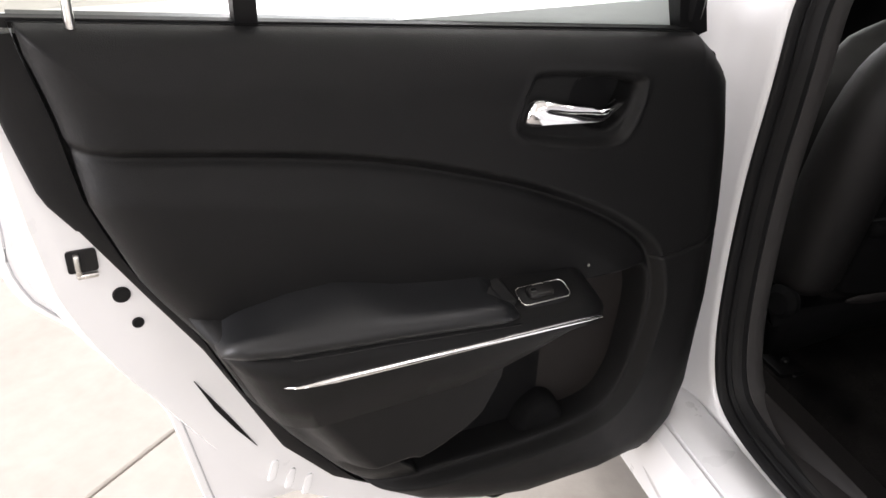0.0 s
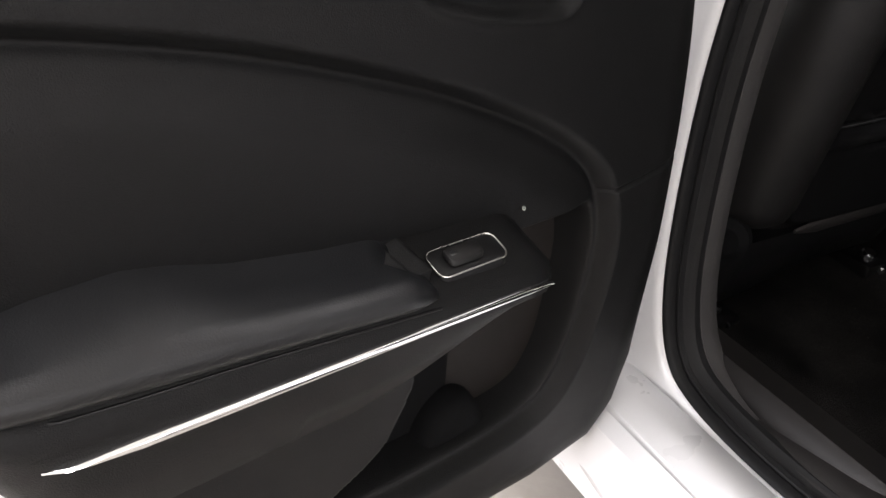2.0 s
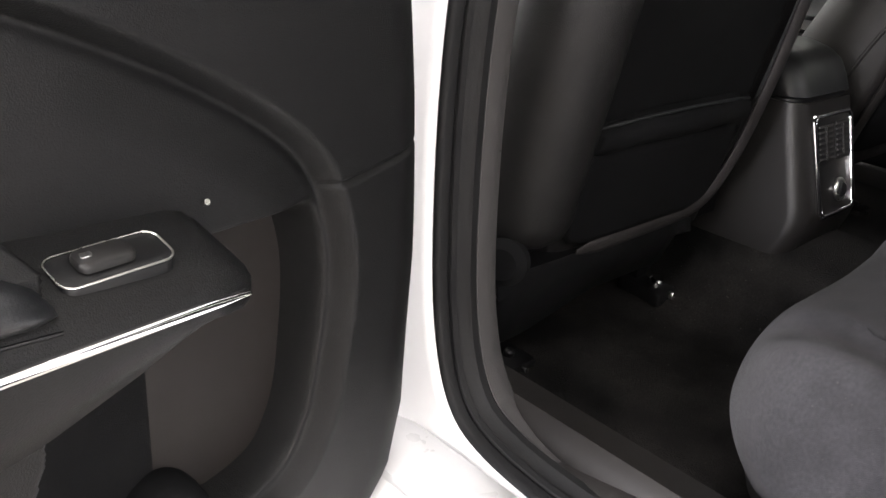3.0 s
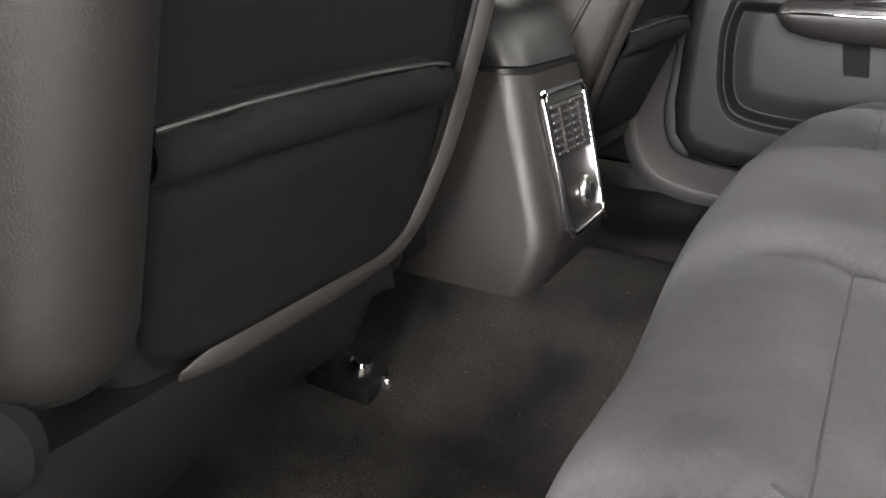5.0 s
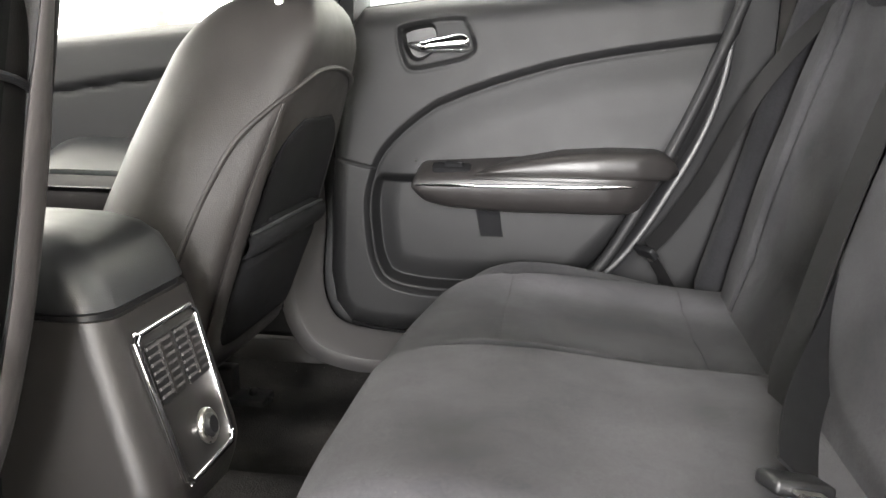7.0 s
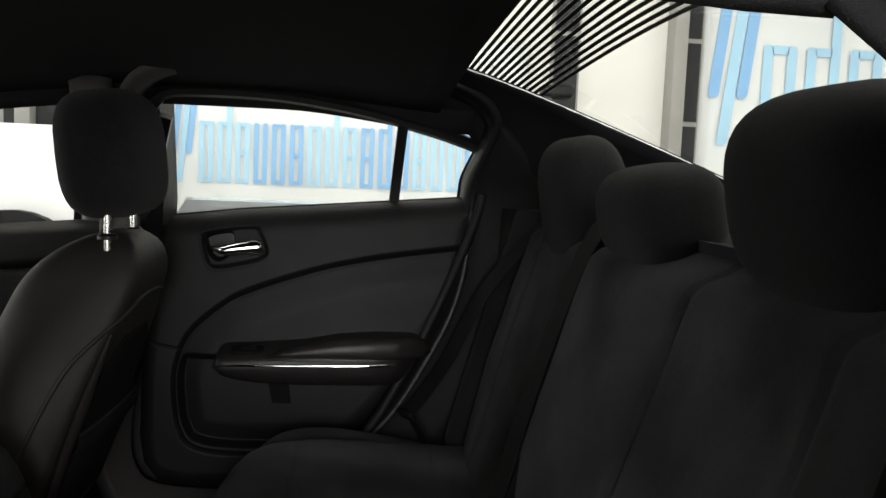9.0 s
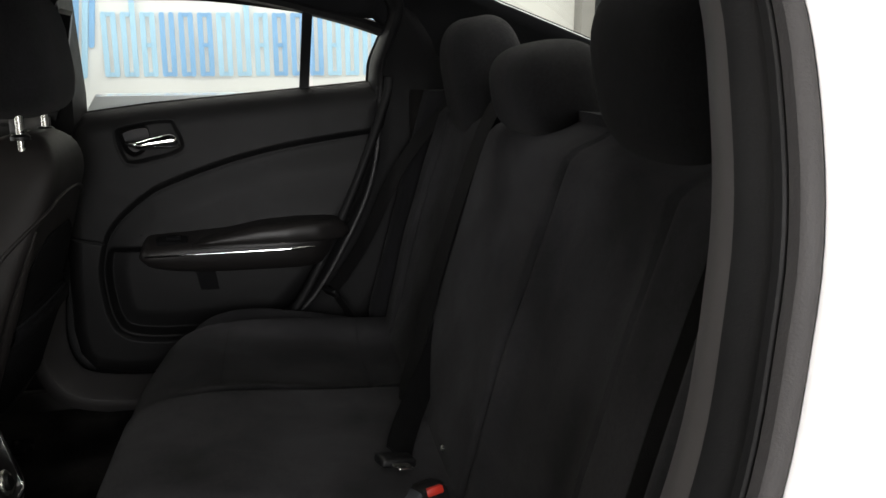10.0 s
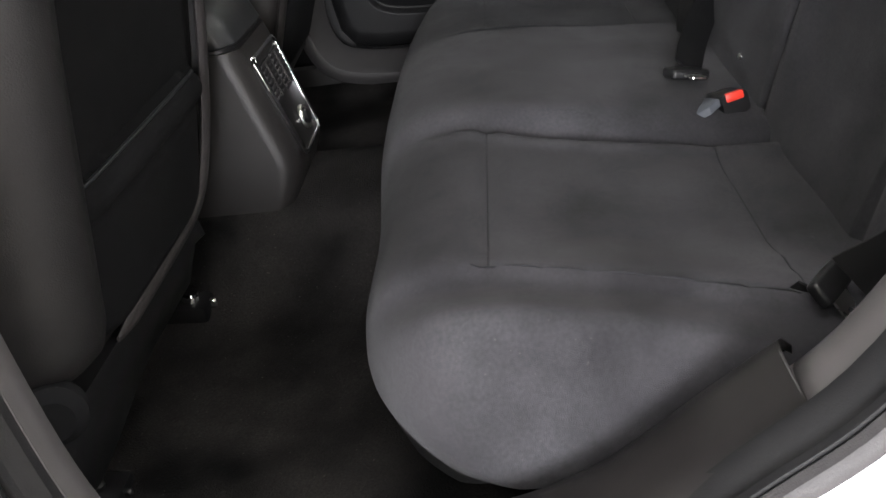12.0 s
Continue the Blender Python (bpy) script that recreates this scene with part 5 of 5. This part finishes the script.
        part("post_collar", disc((hx + dx, 0.083, 0.972), (0, 0, 1), 0.016, 0.010, 18, rim=0.004), BLACK, hr)
    # cushion
    rings = []
    for y in np.linspace(0.20, 0.72, 26):
        e = max(0.0, (y - 0.62) / 0.101)
        k = math.sqrt(max(0.05, 1 - e * e))
        sec = [(-0.215, 0.36), (-0.235, 0.44), (-0.235, 0.505), (-0.215, 0.525), (-0.17, 0.505), (-0.10, 0.488), (0, 0.485), (0.10, 0.488), (0.17, 0.505), (0.215, 0.525), (0.235, 0.505), (0.235, 0.44), (0.215, 0.36)]
        rings.append([(cx + a, y, 0.36 + (max(b, 0.45 - 0.9 * (y - 0.2)) - 0.36) * k + 0.05 * (y - 0.2)) for a, b in sec])
    part("cushion", loft(rings), BLACKCLOTH, st, sharp=70)
    out = math.copysign(1, cx)
    part("recliner_cover", disc((-0.690, 0.165, 0.508) if cx < 0 else (cx + 0.196, 0.225, 0.480), (out, -0.45, 0.1), 0.029, 0.024, 26, rim=0.010), BLACKCLOTH, st, "round black recliner cover")
    part("seat_skirt", box(cx - 0.205, cx + 0.205, 0.310, 0.60, 0.352, 0.43, 0.02, 3), BLACK, st)
    for side in (-1, 1):
        rail = part("seat_rail", box(cx + side * 0.185 - 0.022, cx + side * 0.185 + 0.022, 0.275, 0.72, 0.285, 0.350, 0.006, 2), BLACK, st)
        x = cx + side * 0.185
        x, up = (math.copysign(0.215, cx), 0.016) if side * cx < 0 else (x, 0.0)
        part("rail_foot", box(x - 0.030, x + 0.030, 0.214, 0.300, 0.278, 0.299 + up, 0.006, 2), BLACK, rail)
        part("rail_bolt", disc((x, 0.244, 0.299 + up), (0, -0.25, 1), 0.0135 if side * cx < 0 else 0.008, 0.012, 14, rim=0.003), CHROME if side * cx < 0 else BLACK, rail, "bright steel bolt head")
        part("rail_clip", box(x - 0.004, x + 0.004, 0.206, 0.218, 0.275 + up, 0.296 + up, 0.002, 1), STEEL if side * cx < 0 else BLACK, rail)
    return st


# ---- centre console ----
def console():
    co = thing("centre_console", (0, 0.3, 0.37), "black plastic centre console with rear air vents and power socket", "console")
    back = lambda z: float(np.interp(z, [0.34, 0.374, 0.40, 0.43, 0.46, 0.612, 0.645, 0.69, 0.72], [0.112, 0.100, 0.088, 0.077, 0.070, 0.116, 0.126, 0.150, 0.185]))
    def ring(z, half, y0, y1, r):
        pts = []
        for x, y in rounded(2 * half, y1 - y0, r, 6):
            pts.append((x, (y0 + y1) / 2 + y, z))
        return pts
    rings = [ring(z, float(np.interp(z, [0.34, 0.40, 0.50, 0.638], [0.110, 0.108, 0.104, 0.098])), back(z), 0.80, float(np.interp(z, [0.34, 0.40, 0.46, 0.52], [0.030, 0.030, 0.031, 0.032]))) for z in np.linspace(0.34, 0.636, 14)]
    part("console_body", loft(rings), HARD, co, "satin black console body", sharp=50)
    rings = []
    for z, g in ((0.641, 0.004), (0.645, 0.0), (0.668, 0.001), (0.690, 0.004), (0.704, 0.012), (0.713, 0.026), (0.717, 0.045)):
        rings.append(ring(z, 0.099 - g * 0.9, back(0.645) + g * 1.6 + (z - 0.645) * 0.35, 0.46, 0.036))
    part("lid", loft(rings), LEATHER, co, "padded black armrest lid", sharp=60)
    part("seam_shadow", loft([ring(0.634, 0.093, back(0.64) + 0.006, 0.50, 0.03), ring(0.643, 0.093, back(0.64) + 0.006, 0.50, 0.03)]), BLACK, co)
    place = lambda a, b, d: Vector((a - 0.004, 0.0945 + b * 0.288 - d * 0.958, 0.537 + b * 0.958 + d * 0.288))
    line = []
    for a, b in rounded(0.132, 0.160, 0.016, 5):
        line.append((a * (0.88 + 0.12 * (b + 0.08) / 0.16), b))
    panel = part("vent_panel", plate(line, place, -0.004, 0.006, edge=0.002), GLOSS, co, "gloss black rear panel")
    part("chrome_surround", tube(catmull([place(a, b, 0.006) for a, b in line], 3, True), 0.0038, 10, closed=True), CHROME, co, "chrome surround")
    for s in (-1, 1):
        vent = part("air_vent", plate([(s * 0.030 + p, 0.036 + q) for p, q in rounded(0.050, 0.062, 0.004)], place, 0.0055, 0.0075), BLACK, panel, "black air vent with thin slats")
        for i in range(7):
            b = 0.0105 + 0.0085 * i
            rr = [[place(s * 0.030 + a, b + u, d) for u, d in ((0, 0.0070), (0.0010, 0.0096), (0.0040, 0.0096), (0.0030, 0.0070))] for a in (-0.024, 0.0, 0.024)]
            part("slat", loft(rr), GREY, vent)
        part("vent_tab", plate([(s * 0.030 + p, 0.036 + q) for p, q in rounded(0.004, 0.054, 0.0015)], place, 0.0070, 0.0108), HARD, vent)
    sock = part("power_socket", tube([place(0.010 + 0.0155 * math.cos(t), -0.044 + 0.0155 * math.sin(t), 0.0085) for t in np.linspace(0, 2 * math.pi, 28, endpoint=False)], 0.0042, 8, closed=True), STEEL, co, "round power socket with a bright rim")
    part("socket_cap", disc(place(0.010, -0.044, 0.006), (0, -0.958, 0.288), 0.0135, 0.010, 22, rim=0.004), BLACK, sock)
    return co


# ---- seat belts ----
def belts():
    for side in (-1, 1):
        b = thing("seat_belt", (side * 0.64, -0.5, 0.53), "black webbing outer seat belt hanging beside the backrest", "seat belt", "seat belts")
        if side < 0:
            line = [(-0.60, -0.83, 1.045), (-0.615, -0.765, 1.035), (-0.640, -0.705, 0.98), (-0.660, -0.650, 0.85), (-0.664, -0.606, 0.70), (-0.660, -0.568, 0.60), (-0.642, -0.512, 0.545)]
            across, hang = (0.25, 1, 0.5), (-0.636, -0.501, 0.534)
        else:
            line = [(0.610, -0.83, 1.045), (0.625, -0.765, 1.035), (0.645, -0.695, 0.98), (0.672, -0.600, 0.85), (0.688, -0.53, 0.70), (0.695, -0.475, 0.61), (0.698, -0.447, 0.575)]
            across, hang = (1, 0.55, 0), (0.698, -0.443, 0.566)
        part("webbing", ribbon(catmull(line, 6), 0.046, 0.0025, across), WEBBING, b)
        m = Matrix.Translation(hang) @ Euler((radians(-42), 0, radians(-40 if side < 0 else 32))).to_matrix().to_4x4()
        part("tongue", box(-0.025, 0.025, -0.006, 0.006, -0.010, 0.014, 0.004, 3, turn=m), BLACK, b, "black belt tongue")
        # steel plate with its slot
        hole = [(0.0 + p, -0.030 + q) for p, q in rounded(0.010, 0.014, 0.003, 4)]
        rim = [(0.0 + p, -0.026 + q) for p, q in rounded(0.024, 0.036, 0.006, 4)]
        rings = [[m @ Vector((x, d, y)) for x, y in line2] for line2, d in ((rim, -0.0013), (rim, 0.0013), (hole, 0.0013), (hole, -0.0013))]
        part("tongue_plate", loft(rings, loop=True), STEEL, b, "bright steel tongue plate with a slot")
        if side < 0:
            low = catmull([(-0.630, -0.496, 0.522), (-0.618, -0.482, 0.492), (-0.640, -0.482, 0.462), (-0.668, -0.50, 0.44)], 5)
            part("anchor_plate", box(-0.012, 0.012, -0.003, 0.003, -0.020, 0.012, 0.003, 2, turn=Matrix.Translation((-0.616, -0.479, 0.484)) @ Euler((radians(-30), radians(20), radians(-40))).to_matrix().to_4x4()), STEEL, b, "bright steel anchor plate")
        else:
            low = catmull([(0.698, -0.452, 0.560), (0.702, -0.475, 0.525), (0.704, -0.50, 0.48)], 5)
        part("lower_webbing", ribbon(low, 0.044, 0.0025, across), WEBBING, b)
    b = thing("seat_belt", (0.17, -0.6, 0.53), "black webbing centre seat belt draped along the seat crease", "seat belt", "seat belts")
    path = catmull([(0.21, -0.80, 1.050), (0.215, -0.745, 1.046), (0.21, -0.700, 1.00), (0.195, -0.640, 0.85), (0.18, -0.592, 0.70), (0.155, -0.560, 0.60), (0.125, -0.540, 0.55), (0.085, -0.532, 0.505)], 6)
    part("webbing", ribbon(path, 0.047, 0.0025, (1, 0.1, 0.35)), WEBBING, b)
    path = catmull([(0.150, -0.612, 0.655), (0.125, -0.588, 0.605), (0.075, -0.556, 0.570), (0.0, -0.526, 0.556), (-0.08, -0.502, 0.554), (-0.122, -0.492, 0.551)], 6)
    part("lap_webbing", ribbon(path, 0.044, 0.0025, (0.1, 0.75, 0.65)), BLACKCLOTH, b, "black lap webbing draped to the loose tongue")
    m = Matrix.Translation((-0.138, -0.486, 0.551)) @ Euler((radians(10), radians(8), radians(14))).to_matrix().to_4x4()
    part("tongue", box(-0.016, 0.020, -0.026, 0.026, -0.006, 0.007, 0.004, 3, turn=m), BLACK, b, "black belt tongue")
    part("tongue_plate", plate([(p - 0.026, q) for p, q in rounded(0.026, 0.024, 0.005, 4)], lambda u, v, d: m @ Vector((u, v, d)), -0.001, 0.0015), STEEL, b, "bright steel tongue plate")
    part("belt_guide", box(0.190, 0.244, -0.765, -0.735, 1.036, 1.054, 0.006, 2), STEEL, b)
    for n, (x, y, z, rz, red) in enumerate(((-0.200, -0.524, 0.522, 192, 0.0125), (0.085, -0.524, 0.492, 200, 0.009))):
        k = thing("belt_buckle", (x, y, z), "black seat belt buckle with red button in the seat crease", "seat belt buckle", "belt buckles")
        m = Matrix.Translation((x, y, z + 0.010)) @ Euler((radians(8), radians(-16), radians(rz))).to_matrix().to_4x4()
        sec = [(-0.036, 0.013, 0.010), (-0.026, 0.0165, 0.013), (-0.004, 0.0185, 0.0145), (0.018, 0.0185, 0.0145), (0.025, 0.0172, 0.0135)]
        part("buckle_body", loft([[m @ Vector((u, p, q - 0.002)) for p, q in rounded(2 * hw_, 2 * hh, 0.006, 4)] for u, hw_, hh in sec]), BLACK, k)
        part("red_button", box(0.014, 0.0262, -red, red, 0.001, 0.0125, 0.003, 2, turn=m), RED, k, "red release button")
        if n == 0:
            bm = plate([(-0.030, -0.056), (0.012, -0.052), (0.024, -0.034), (0.020, -0.018), (-0.020, -0.018), (-0.036, -0.036)], lambda u, v, d: m @ Vector((u, v, d - 0.35 * (v + 0.018) * -1)), 0.000, 0.010, edge=0.003)
            part("buckle_sleeve", bm, STRAP, k, "blue-grey buckle sleeve")


def striker():
    s = thing("door_striker", (-0.875, -0.60, 0.84), "bright steel door striker bolted to the white jamb", "door striker")
    nrm = Vector((-0.75, 0.62, -0.2)).normalized()
    c = Vector((-0.870, -0.634, 0.820))
    a = nrm.cross(Vector((0, 0, 1))).normalized()
    b = a.cross(nrm)
    a, b = a * 0.93 + b * 0.37, b * 0.93 - a * 0.37
    pl = lambda u, v, d: c + a * u + b * v + nrm * d
    line = catmull([(-0.014, 0.032, 0), (0.010, 0.030, 0), (0.018, 0.012, 0), (0.010, 0.0, 0), (0.016, -0.014, 0), (0.010, -0.032, 0), (-0.014, -0.032, 0), (-0.020, 0.0, 0)], 4, True)
    part("base_plate", plate([(p.x, p.y) for p in line], pl, 0.0, 0.005, edge=0.002), ZINC, s)
    for v in (-0.019, 0.019):
        bolt = part("bolt", disc(pl(0, v, 0.005), nrm, 0.0095, 0.005, 22, rim=0.002), ZINC, s)
        # flat grey disc drawn for the shaded socket hole
        part("bolt_socket", disc(pl(0, v, 0.0101), nrm, 0.0040, 0.0008, 12), SHADE_GREY, bolt)
    part("loop", tube(catmull([pl(0.012, 0.006, 0.0), pl(0.020, 0.006, 0.030), pl(0.030, 0.0, 0.042), pl(0.020, -0.008, 0.034), pl(0.010, -0.008, 0.0)], 5), 0.0032, 10), ZINC, s)
    return s


def parked_van():
    v = thing("parked_van", (4.6, 2.7, 0), "white delivery van parked by the wall", "van")
    rings = []
    for y in (1.26, 1.30, 1.36, 1.8, 2.4, 3.2, 4.0, 4.8, 5.4):
        k = float(smooth(1.20, 1.36, y))
        rings.append([(4.0 - 0.06 * k, y, 0.35), (3.96 - 0.10 * k, y, 0.8), (3.98 - 0.06 * k, y, 1.12 + 0.08 * k), (4.06 - 0.06 * k, y, 1.20 + 0.08 * k), (5.24 + 0.06 * k, y, 1.20 + 0.08 * k), (5.30 + 0.06 * k, y, 0.8), (5.24 + 0.06 * k, y, 0.35)])
    part("body", loft(rings), PAINT, v)
    for z, m, h in ((1.145, RED, 0.10), (1.06, STEELGREY, 0.05), (1.0, RED, 0.05)):
        part("tail_lamp", box(3.845, 3.90, 1.96, 2.03, z - h / 2, z + h / 2, 0.008, 2), m, v, "red and clear tail lamp")
    for y in (1.64, 4.3):
        w = part("wheel", disc((3.80, y, 0.395), (1, 0, 0), 0.395, 0.2, 30, rim=0.03), RUBBER, v, "black road tyre")
        part("rim", disc((3.79, y, 0.395), (-1, 0, 0), 0.24, 0.015, 24, rim=0.006), STEELGREY, w)
    return v


# ---- build ----
hall()
car_shell()
left = rear_door(-1, (-0.914, 0.259, 0.33), "open white rear car door with black vinyl panel", "door_1")
left.rotation_euler = (0, 0, radians(-81))
rear_door(1, (0.914, 0.259, 0.33), "closed rear car door with black vinyl panel and chrome strip", "door_2")
front_door(1)
rear_bench()
front_seat(-0.39)
front_seat(0.39)
console()
belts()
striker()
parked_van()
